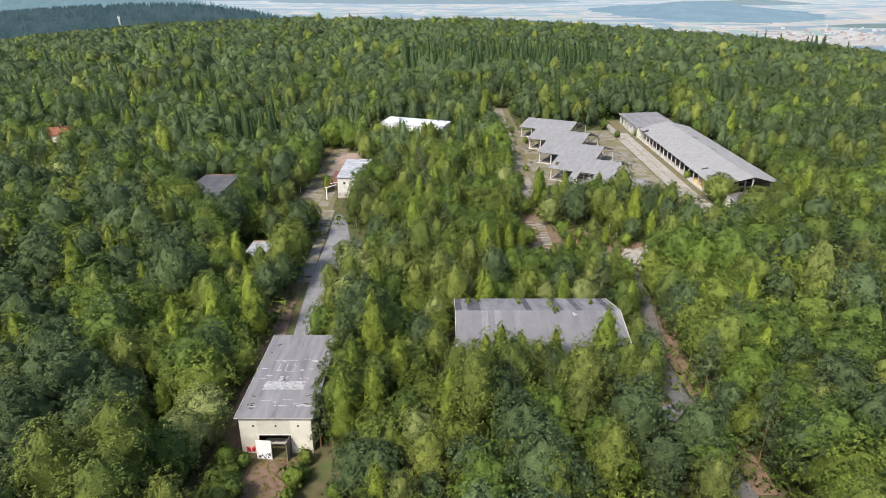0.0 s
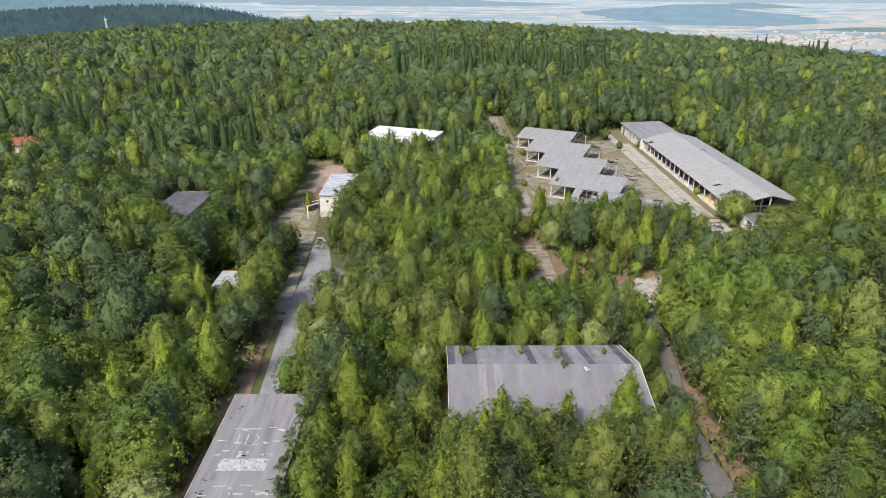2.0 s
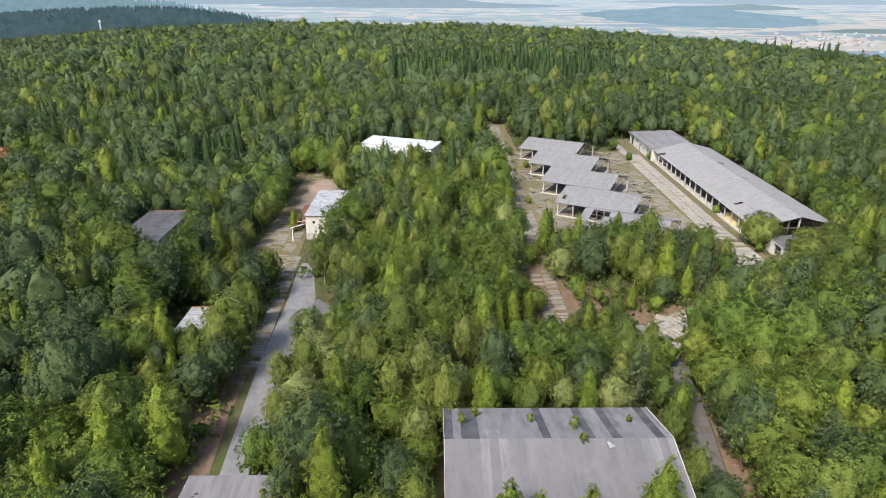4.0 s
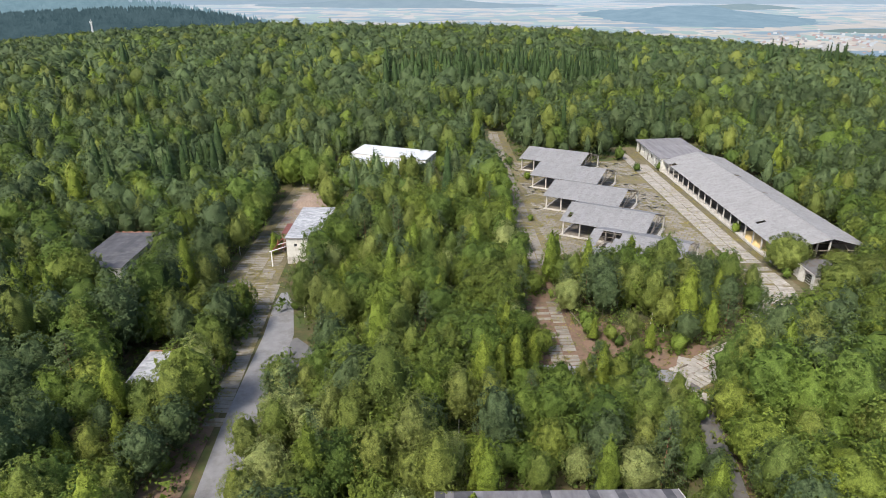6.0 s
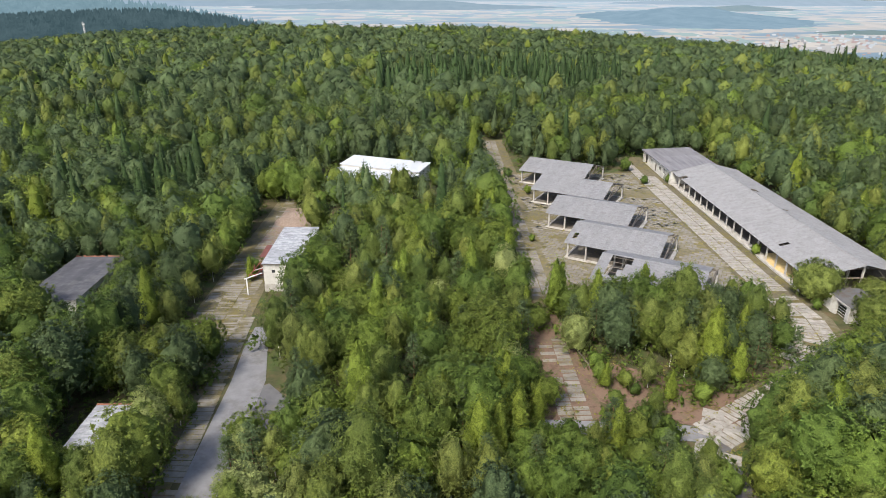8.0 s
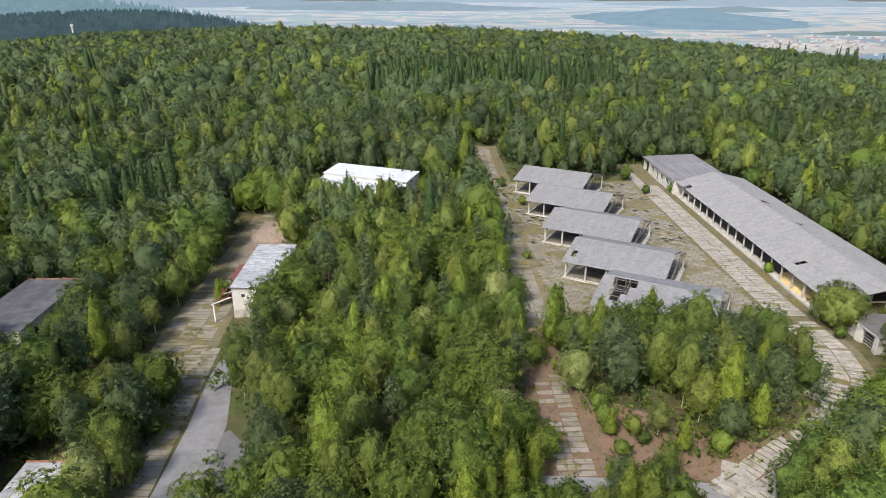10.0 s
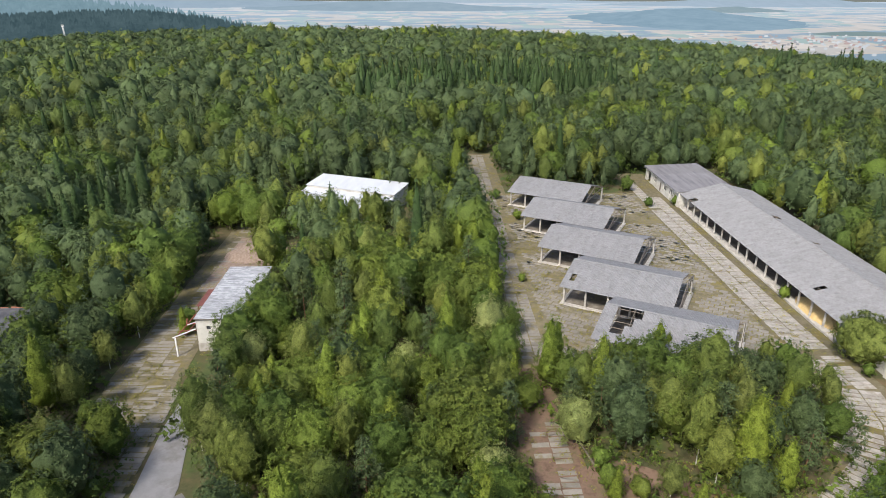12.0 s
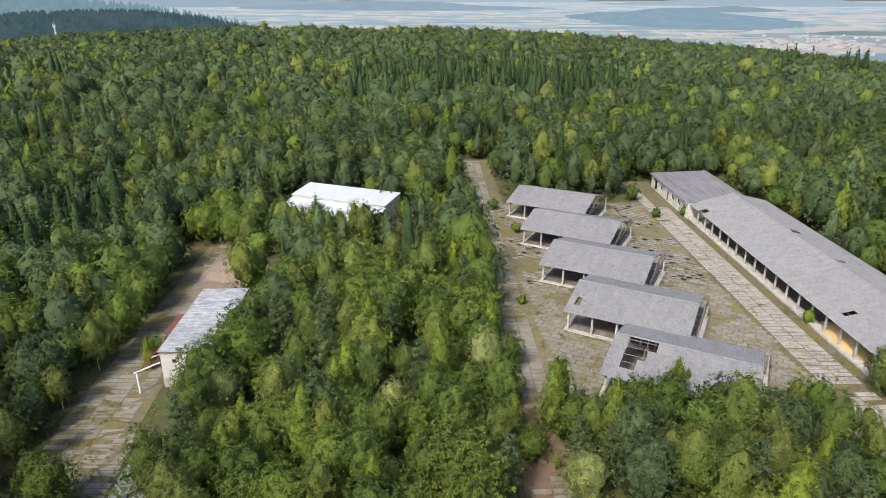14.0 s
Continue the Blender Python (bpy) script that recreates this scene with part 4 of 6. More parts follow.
def pavilion(name, m, label, skip=(), skip_back=()):
    """An open shed: two rows of concrete posts, timber trusses, purlins and a gable roof of corrugated sheets."""
    LEN, DEP, EAVE, RIDGE = 20.0, 16.6, 3.75, 6.0
    e = thing(name, label, "open shed", m, "open sheds in the yard")
    part("floor_slab", boxes((-0.3, 0.1, -0.6, LEN + 0.7, DEP - 0.1, 0.28), bevel=0.05), M["concrete"], e, "cracked pale concrete floor plinth")
    # dark top on the plinth: the roof's shade painted onto the floor
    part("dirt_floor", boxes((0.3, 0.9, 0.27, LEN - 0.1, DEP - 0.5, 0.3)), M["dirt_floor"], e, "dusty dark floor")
    n = 6
    for i in range(n):
        x = 0.35 + (LEN - 0.1) * i / (n - 1)
        for y in (0.55, DEP - 0.55):
            part("post", boxes((x - 0.17, y - 0.17, -0.6, x + 0.17, y + 0.17, EAVE - 0.18), bevel=0.03), M["concrete"], e)
        bm = bmesh.new()
        beam(bm, (x, 0.3, EAVE - 0.1), (x, DEP - 0.3, EAVE - 0.1), 0.12, 0.2)
        beam(bm, (x, 0.0, EAVE - 0.06), (x, DEP / 2, RIDGE - 0.14), 0.12, 0.18)
        beam(bm, (x, DEP, EAVE - 0.06), (x, DEP / 2, RIDGE - 0.14), 0.12, 0.18)
        beam(bm, (x, DEP / 2, EAVE), (x, DEP / 2, RIDGE - 0.2), 0.1)
        for a, b in ((0.25, 0.36), (0.75, 0.64)):
            beam(bm, (x, DEP * a, EAVE), (x, DEP * b, EAVE + (RIDGE - EAVE) * 0.68), 0.09)
        beam(bm, (x, 0.6, EAVE - 1.0), (x, 2.0, EAVE - 0.1), 0.09)
        beam(bm, (x, DEP - 0.6, EAVE - 1.0), (x, DEP - 2.0, EAVE - 0.1), 0.09)
        part("truss", bm, M["wood"], e)
    for y in (0.5, DEP - 0.5):
        part("eave_beam", boxes((0, y - 0.11, EAVE - 0.3, LEN, y + 0.11, EAVE - 0.1)), M["wood"], e)
    for k in range(6):
        for side in (0, 1):
            f = 0.03 + k * 0.18
            y = DEP / 2 * f
            z = EAVE + (RIDGE - EAVE) * f - 0.02
            y = DEP - y if side else y
            part("purlin", boxes((-0.35, y - 0.05, z - 0.1, LEN - 0.45, y + 0.05, z)), M["wood"], e)
    lay_sheets(e, -0.45, 19, 1.04, -0.3, EAVE - 0.02, DEP / 2, RIDGE, 4, skip)
    lay_sheets(e, -0.45, 19, 1.04, DEP + 0.3, EAVE - 0.02, DEP / 2, RIDGE, 4, skip_back)
    for k in range(17):
        x = -0.45 + k * 1.16
        bm = bmesh.new()
        for s in (-1, 1):
            vs = [bm.verts.new(v) for v in ((x, DEP / 2, RIDGE + 0.12), (x + 1.2, DEP / 2, RIDGE + 0.13), (x + 1.2, DEP / 2 + 0.26 * s, RIDGE + 0.03), (x, DEP / 2 + 0.26 * s, RIDGE + 0.02))]
            bm.faces.new(vs if s < 0 else vs[::-1])
        part("ridge_cap", bm, M["eternit"], e, "broken ridge capping")
    return e


PAV = [(29.7, 240.4), (30.5, 222.3), (31.3, 203.4), (32.1, 184.7), (33.2, 166.3)]
_skips = [set(), set(), set(), {(1, 1)}, {(2, 3), (3, 3), (2, 2), (3, 2), (4, 3), (4, 2), (2, 1), (3, 1), (5, 3)}]
for (x, y), sk in zip(PAV, _skips):
    pavilion("open_shed", pose(x, y, g(x + 12, y - 2), 0, 0, -30), "grey open shed with corrugated gable roof on concrete posts" if len(sk) < 4 else "ruined open shed with missing corrugated roof sheets", sk)


def long_shed():
    """A long open shed along the slab road, with a closed white end."""
    x0, y0 = 74.6, 166.0
    m = pose(x0, y0, g(72, 168) + 0.1, 1.15, 0, 0)
    e = thing("long_shed", "long open-fronted shed with grey corrugated roof and white posts", "shed", m)
    L, E, R, W, ER = 71.5, 3.7, 6.3, 17.8, 4.25
    part("floor_slab", boxes((-0.6, 0, -0.8, W, L, 0.2), bevel=0.05), M["concrete"], e, "dusty concrete floor")
    # same darkened floor, the shade of the long roof in its colour
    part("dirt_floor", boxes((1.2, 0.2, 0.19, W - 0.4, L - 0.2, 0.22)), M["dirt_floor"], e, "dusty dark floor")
    for i in range(19):
        y = 0.4 + 3.95 * i
        if y > L:
            break
        part("post", boxes((-0.16, y - 0.16, -0.2, 0.16, y + 0.16, E - 0.2), bevel=0.03), M["concrete"], e)
        part("inner_post", boxes((9.8, y - 0.16, -0.2, 10.12, y + 0.16, R - 0.5)), M["concrete"], e)
        bm = bmesh.new()
        beam(bm, (-0.5, y, E - 0.16), (9.95, y, R - 0.14), 0.14, 0.2)
        beam(bm, (W + 0.3, y, ER - 0.1), (9.95, y, R - 0.14), 0.14, 0.2)
        beam(bm, (0, y, E - 0.3), (W, y, E - 0.3), 0.12, 0.18)
        beam(bm, (5, y, E - 0.2), (7, y, R - 0.9), 0.1)
        beam(bm, (14.2, y, E - 0.2), (12.4, y, R - 0.9), 0.1)
        part("truss", bm, M["wood"], e)
    part("eave_beam", boxes((-0.14, 0, E - 0.42, 0.14, L, E - 0.18)), M["wood"], e)
    part("rear_wall", boxes((W - 0.3, 0, -0.5, W, L, ER - 0.15)), M["white_wall"], e, "stained pale rear wall")
    for k in range(9):
        f = 0.03 + k * 0.118
        for s in (0, 1):
            x, z = (10 * f - 0.3, E + (R - E) * f) if not s else (W + 0.3 - (W - 9.65) * f, ER + (R - ER) * f)
            part("purlin", boxes((x - 0.05, -0.3, z - 0.14, x + 0.05, L + 0.2, z - 0.04)), M["wood"], e)
    roof = thing("roof", "grey corrugated roof with patches and a hole", "", Matrix.Rotation(math.pi / 2, 4, "Z"))
    roof.parent = e
    hole = {(62, 0), (63, 0)}
    # along the shed is the first axis of the roof; its second axis points to the rear eave backwards
    lay_sheets(roof, -0.5, 69, 1.05, 0.75, E - 0.08, -9.95, R, 5, hole | {(14, 1)}, 46)
    lay_sheets(roof, -0.5, 69, 1.05, -(W + 0.5), ER - 0.02, -9.95, R, 4, {(44, 3), (45, 3), (30, 3)}, 0)
    for k in range(60):
        y = -0.5 + 1.2 * k
        if 34 < k < 39 or rng.uniform() < 0.06:
            continue
        bm = bmesh.new()
        for s in (-1, 1):
            vs = [bm.verts.new(v) for v in ((9.95, y, R + 0.12), (9.95, y + 1.22, R + 0.13), (9.95 + 0.28 * s, y + 1.22, R + 0.02), (9.95 + 0.28 * s, y, R + 0.02))]
            bm.faces.new(vs if s > 0 else vs[::-1])
        part("ridge_cap", bm, M["eternit"], e)
    # closed end
    wall = wall_with(bmesh.new(), "y", -1.0, 0.35, L + 0.2, L + 26, -0.5, 4.0, [(L + 2, 0.2, L + 3.4, 2.6), (L + 5, 1.6, L + 7, 3.0), (L + 9, 1.6, L + 11, 3.0), (L + 13, 0.2, L + 14.2, 2.6), (L + 17, 1.6, L + 19, 3.0), (L + 21.5, 0.2, L + 24, 3.2)])
    part("front_wall", wall, M["white_wall"], e, "stained white wall with dark openings")
    part("end_wall", boxes((-0.65, L + 0.2, -0.5, 14, L + 0.5, 3.9)), M["white_wall"], e)
    part("end_wall", boxes((-0.65, L + 25.7, -0.5, 14, L + 26, 3.9)), M["white_wall"], e)
    part("rear_wall", boxes((13.7, L + 0.5, -0.5, 14, L + 25.7, 4.6)), M["white_wall"], e)
    for a, b in ((5, 7), (9, 11), (17, 19)):
        part("pane", boxes((-0.85, L + a, 1.6, -0.82, L + b, 3.0)), M["glass"], e)
        part("window_frame", boxes((-0.92, L + a, 1.6, -0.78, L + a + 0.08, 3.0), (-0.92, L + b - 0.08, 1.6, -0.78, L + b, 3.0), (-0.92, L + a, 2.9, -0.78, L + b, 3.0), (-0.92, (2 * L + a + b) / 2 - 0.04, 1.6, -0.78, (2 * L + a + b) / 2 + 0.04, 3.0)), M["white_paint"], e)
    for a, b in ((13, 14.2), (2, 3.4)):
        part("door", boxes((-0.9, L + a + 0.05, 0.2, -0.82, L + b - 0.05, 2.55)), M["wood"], e, "grey wooden door")
    for k in range(13):
        part("roof_felt", box(bmesh.new(), -1.55, L + 0.1 + 2 * k, 4.0 + 0.004 * (k % 2), 14.2, L + 2.1 + 2 * k, 4.25 + 0.006 * (k % 3), m=Matrix.Rotation(-0.035, 4, "Y")), M["felt"], e, "grey patched felt")
    part("fascia", boxes((-1.6, L + 0.05, 3.78, -1.5, L + 26.2, 4.06)), M["white_paint"], e)
    return e


long_shed()


def sand_mound():
    V, F = [], []
    nx, ny = 16, 26
    for j in range(ny):
        for i in range(nx):
            u, v = i / (nx - 1) * 2 - 1, j / (ny - 1) * 2 - 1
            h = max(0, 1 - (u * u + v * v) ** 0.8) * 2.0 + 0.18 * noise.noise(Vector((u * 3, v * 5, 2)))
            V.append((77.0 + u * 2.6, 179.5 + v * 7.0, g(75, 180) + 0.32 + max(0, h)))
    for j in range(ny - 1):
        for i in range(nx - 1):
            k = j * nx + i
            F.append((k, k + 1, k + nx + 1, k + nx))
    me = from_arrays("sand_mound", V, F, M["sand"])
    me.shade_smooth()
    tagged(new("sand_mound", me), "mound of yellow sand under the long shed", "sand mound")


sand_mound()


def garage():
    """The near flat-roofed garage with an open gate."""
    x0, x1, y0, y1, zt = -26.2, -16.9, 66.8, 87.2, 4.62
    zb = -1.5
    e = thing("garage", "cream flat-roofed garage with an open gate and graffiti", "garage")
    bm = wall_with(bmesh.new(), "x", y0, 0.35, x0, x1, zb - 0.4, zt - 0.12, [(-23.85, zb - 0.1, -19.6, 1.75)])
    part("front_wall", bm, M["cream"], e, "cream rendered front wall")
    part("side_wall", boxes((x0, y0 + 0.35, zb - 0.4, x0 + 0.35, y1, zt - 0.12)), M["cream"], e)
    part("side_wall", boxes((x1 - 0.35, y0 + 0.35, zb - 0.4, x1, y1, zt - 0.12)), M["cream"], e)
    part("rear_wall", boxes((x0 + 0.35, y1 - 0.35, zb - 0.4, x1 - 0.35, y1, zt - 0.12)), M["cream"], e)
    part("inner_floor", boxes((x0 + 0.35, y0 + 0.35, zb - 0.4, x1 - 0.35, y1 - 0.35, zb)), M["concrete"], e)
    part("roof_deck", boxes((x0 - 0.35, y0 - 0.35, zt - 0.12, x1 + 0.35, y1 + 0.3, zt), bevel=0.03), M["concrete"], e)
    n = 9
    for i in range(n):
        a = x0 - 0.33 + (x1 - x0 + 0.66) * i / n
        b = a + (x1 - x0 + 0.66) / n + 0.04
        part("roof_felt", boxes((a, y0 - 0.33, zt + 0.004 + 0.004 * (i % 2), b, y1 + 0.28, zt + 0.016 + 0.006 * (i % 2))), M["felt"], e)
    part("eave_trim", boxes((x0 - 0.4, y0 - 0.4, zt - 0.1, x1 + 0.4, y0 - 0.34, zt + 0.04)), M["concrete"], e, "chipped pale roof edge")
    part("eave_trim", boxes((x0 - 0.42, y0 - 0.4, zt - 0.1, x0 - 0.36, y1 + 0.3, zt + 0.05)), M["concrete"], e)
    # white painted patches and strokes on the felt
    rg = np.random.default_rng(3)

    def dab(cx, cy, w, h):
        bm, k = bmesh.new(), 9
        bm.faces.new([bm.verts.new((cx + w / 2 * math.cos(6.283 * i / k) * rg.uniform(0.8, 1.15) * 1.1, cy + h / 2 * math.sin(6.283 * i / k) * rg.uniform(0.75, 1.2) * 1.1, zt + 0.03)) for i in range(k)])
        part("white_mark", bm, M["old_white"], e)

    for a, b, c, d in ((-24.6, 72.6, -19.0, 74.6), (-22.9, 74.7, -22.4, 76.0)):
        bm = bmesh.new()
        for q in range(int(20 * (c - a) * (d - b))):
            cx, cy, rx, ry, k = rg.uniform(a, c), rg.uniform(b, d), rg.uniform(0.15, 0.55), rg.uniform(0.1, 0.3), 7
            bm.faces.new([bm.verts.new((min(c, max(a, cx + rx * math.cos(6.283 * i / k) * rg.uniform(0.7, 1.2))), min(d, max(b, cy + ry * math.sin(6.283 * i / k) * rg.uniform(0.7, 1.2))), zt + 0.028 + 0.0004 * q)) for i in range(k)])
        part("white_patch", bm, M["old_white"], e, "worn white paint patch on the felt")
    for k in range(26):
        dab(rg.uniform(x0 + 0.6, x1 - 0.6), rg.choice([69.3, 79.8, 77.5, 75.6]) + rg.normal(0, 0.25), rg.uniform(0.2, 1.1), rg.uniform(0.12, 0.4))
    for (ax, ay), (bx, by) in (((-23.6, 77.2), (-23.6, 79.0)), ((-22.5, 77.2), (-22.5, 79.0)), ((-21.6, 77.2), (-20.9, 77.2)), ((-21.6, 77.2), (-21.1, 78.4)), ((-21.1, 78.4), (-21.6, 79.0)), ((-24.6, 80.1), (-21.2, 80.1)), ((-20.4, 80.4), (-19.4, 80.4)), ((-24.2, 70.2), (-22.4, 70.3)), ((-21.2, 70.4), (-19.8, 70.3))):
        part("painted_bar", beam(bmesh.new(), (ax, ay, zt + 0.03), (bx, by, zt + 0.03), 0.13, 0.012), M["old_white"], e, "faded white painted bar")
    bm = bmesh.new()
    for k in range(14):
        a = rg.uniform(x0 + 0.2, x0 + 1.6) if k < 9 else rg.uniform(x1 - 1.6, x1 - 0.3)
        b = rg.choice([68.6, 69.6, 81.5, 84.6, 71]) + rg.normal(0, 0.3)
        box(bm, a, b, zt + 0.02, a + rg.uniform(0.2, 0.6), b + rg.uniform(0.1, 0.3), zt + 0.05)
    part("torn_felt", bm, M["dark"], e, "dark torn patches of felt")
    # three vents; a dark disc stands for the shade in each hole
    for x in (-24.4, -21.5, -18.6):
        bm = bmesh.new()
        bmesh.ops.create_cone(bm, cap_ends=True, segments=12, radius1=0.14, radius2=0.14, depth=0.08, matrix=pose(x, y0 - 0.01, 3.15, 90, 0, 0))
        part("vent", bm, M["dark"], e, "small round vent hole")
    # gate: frame, two leaves, bars inside
    part("gate_frame", boxes((-23.95, y0 - 0.06, zb, -23.8, y0 + 0.1, 1.83), (-19.65, y0 - 0.06, zb, -19.5, y0 + 0.1, 1.83), (-23.95, y0 - 0.06, 1.73, -19.5, y0 + 0.1, 1.86)), M["steel"], e)
    leaf = part("gate_leaf", boxes((0, -0.05, 0.05, 2.0, 0.05, 3.5), (0, -0.08, 0.05, 0.1, 0.08, 3.5), (1.9, -0.08, 0.05, 2.0, 0.08, 3.5), (0, -0.08, 1.8, 2.0, 0.08, 1.9), (0.95, -0.07, 0.05, 1.03, 0.07, 3.5)), M["white_paint"], e, "white sheet-metal gate leaf swung open")
    leaf.matrix_basis = pose(-24.0, y0 - 1.0, zb - 0.3, 0, 0, -4)
    bm = bmesh.new()
    for k in range(26):
        a = rg.uniform(0.2, 1.85)
        b = rg.uniform(0.5, 1.5)
        beam(bm, (a, -0.1, b), (a + rg.uniform(-0.3, 0.3), -0.1, b + rg.uniform(-0.4, 0.4)), 0.13, 0.02)
    part("spray_mark", bm, M["graffiti_dark"], leaf, "dark blue sprayed strokes")
    leaf2 = part("gate_leaf", boxes((-2.1, -0.05, 0.05, 0, 0.05, 3.2), (-2.1, -0.08, 1.6, 0, 0.08, 1.7)), M["wood"], e, "rusty gate leaf folded inside")
    leaf2.matrix_basis = pose(-19.75, y0 + 0.4, zb, 0, 0, 85)
    part("barrier_bar", boxes((-23.7, y0 + 0.8, -0.35, -19.7, y0 + 0.95, -0.2), (-23.7, y0 + 1.4, -1.0, -19.7, y0 + 2.6, -0.85)), M["concrete"], e)
    bm = bmesh.new()
    for k in range(26):
        a = rg.uniform(-25.7, -24.1)
        beam(bm, (a, y0 - 0.02, rg.uniform(-1.0, -0.1)), (a + rg.uniform(-0.3, 0.4), y0 - 0.02, rg.uniform(-0.9, 0.0)), 0.24, 0.02)
    part("spray_mark", bm, M["graffiti_red"], e, "red sprayed strokes on the wall")
    return e


garage()


def barn():
    """The gabled hall whose felt roof shows both slopes."""
    x0, x1, ya, yr, yb, ze, zr = 2.1, 28.2, 79.4, 89.3, 98.4, 5.6, 8.05
    e = thing("barn", "large hall with grey striped felt gable roof among trees", "hall")
    part("long_wall", boxes((x0 + 0.4, ya + 0.5, -0.5, x1 - 0.4, ya + 0.85, ze + 0.05)), M["white_wall"], e)
    part("long_wall", boxes((x0 + 0.4, yb - 0.85, -0.5, x1 - 0.4, yb - 0.5, ze + 0.05)), M["white_wall"], e)
    for x in (x0 + 0.4, x1 - 0.7):
        bm = bmesh.new()
        pts = [(ya + 0.85, -0.5), (yb - 0.85, -0.5), (yb - 0.85, ze + 0.1), (yr, zr - 0.15), (ya + 0.85, ze + 0.1)]
        f = [[bm.verts.new((x + dx, p[0], p[1])) for p in pts] for dx in (0, 0.3)]
        bm.faces.new(f[0][::-1]), bm.faces.new(f[1])
        for i in range(5):
            bm.faces.new((f[0][i], f[0][(i + 1) % 5], f[1][(i + 1) % 5], f[1][i]))
        bmesh.ops.recalc_face_normals(bm, faces=bm.faces)
        part("gable_wall", bm, M["white_wall"], e)
    rg = np.random.default_rng(5)
    edges = [x0]
    while edges[-1] < x1 - 1.2:
        edges.append(edges[-1] + 1.02 + rg.normal(0, 0.04))
    edges.append(x1)
    for i, (a, b) in enumerate(zip(edges, edges[1:])):
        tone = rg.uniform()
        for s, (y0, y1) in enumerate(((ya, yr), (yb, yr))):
            # near slope darker: the far slope's extra sky light is put into colour
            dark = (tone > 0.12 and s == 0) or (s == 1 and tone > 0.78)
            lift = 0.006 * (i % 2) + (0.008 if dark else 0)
            bm = bmesh.new()
            top = [bm.verts.new(v) for v in ((a, y0, ze + lift), (b + 0.03, y0, ze + lift), (b + 0.03, (y0 + y1) / 2, (ze + zr) / 2 - 0.05 + lift), (b + 0.03, y1, zr + lift), (a, y1, zr + lift), (a, (y0 + y1) / 2, (ze + zr) / 2 - 0.05 + lift))]
            bm.faces.new((top[0], top[1], top[2], top[5])), bm.faces.new((top[5], top[2], top[3], top[4]))
            bot = bmesh.ops.extrude_face_region(bm, geom=list(bm.faces))
            bmesh.ops.translate(bm, vec=(0, 0, -0.09), verts=[v for v in bot["geom"] if isinstance(v, bmesh.types.BMVert)])
            bmesh.ops.recalc_face_normals(bm, faces=bm.faces)
            part("felt_strip", bm, M["felt_dark"] if tone > 0.78 and s == 1 else M["felt_less_lit"] if dark else M["felt"], e)
    for x in (x0 - 0.06, x1 + 0.06):
        for y0 in (ya, yb):
            bm = bmesh.new()
            beam(bm, (x, y0, ze - 0.02), (x, yr, zr), 0.08, 0.2)
            part("verge_board", bm, M["concrete"], e, "pale verge board")
    bm = bmesh.new()
    for k in range(4):
        beam(bm, (20.5 + rg.uniform(-0.4, 0.4), 88.6 + rg.uniform(-0.5, 0.5), zr - 0.08), (20.8 + rg.uniform(-0.5, 0.5), 88.2 + rg.uniform(-0.8, 0.8), zr - 0.15), 0.3, 0.03)
    part("torn_patch", bm, M["old_white"], e, "pale torn patches in the felt")
    return e


barn()


def sapling(x, y, z, h, mat_name="larch", name="sapling", label="small green sapling growing on the old roof"):
    e = thing(name, label, "sapling", pose(x, y, z, 0, 0, rng.uniform(0, 360)))
    V, F, S = leafy_crown(rng, 160, 0.2, h, 0.05, 0.35 * h, 0.4, 1.7, 6, 0.15 * h, 0.08 * h, 14, 0.14 * h, 0, 30, 0.3)
    o = new("crown", from_arrays("crown", V, F, M[mat_name], None, S))
    o.parent = e
    o = new("trunk", trunk_mesh("trunk", rng, h * 0.8, 0.03, 3, M["bark"], 0.05, 0.3))
    o.parent = e


for x, y, h in ((12.6, 94.2, 1.1), (17.4, 92.0, 1.8), (4.2, 93.5, 1.6), (6.0, 96.0, 1.2), (24.6, 94.0, 0.9), (17.9, 88.9, 1.2)):
    sapling(x, y, 5.6 + 2.45 * (1 - abs(y - 89.3) / 9.1), h)


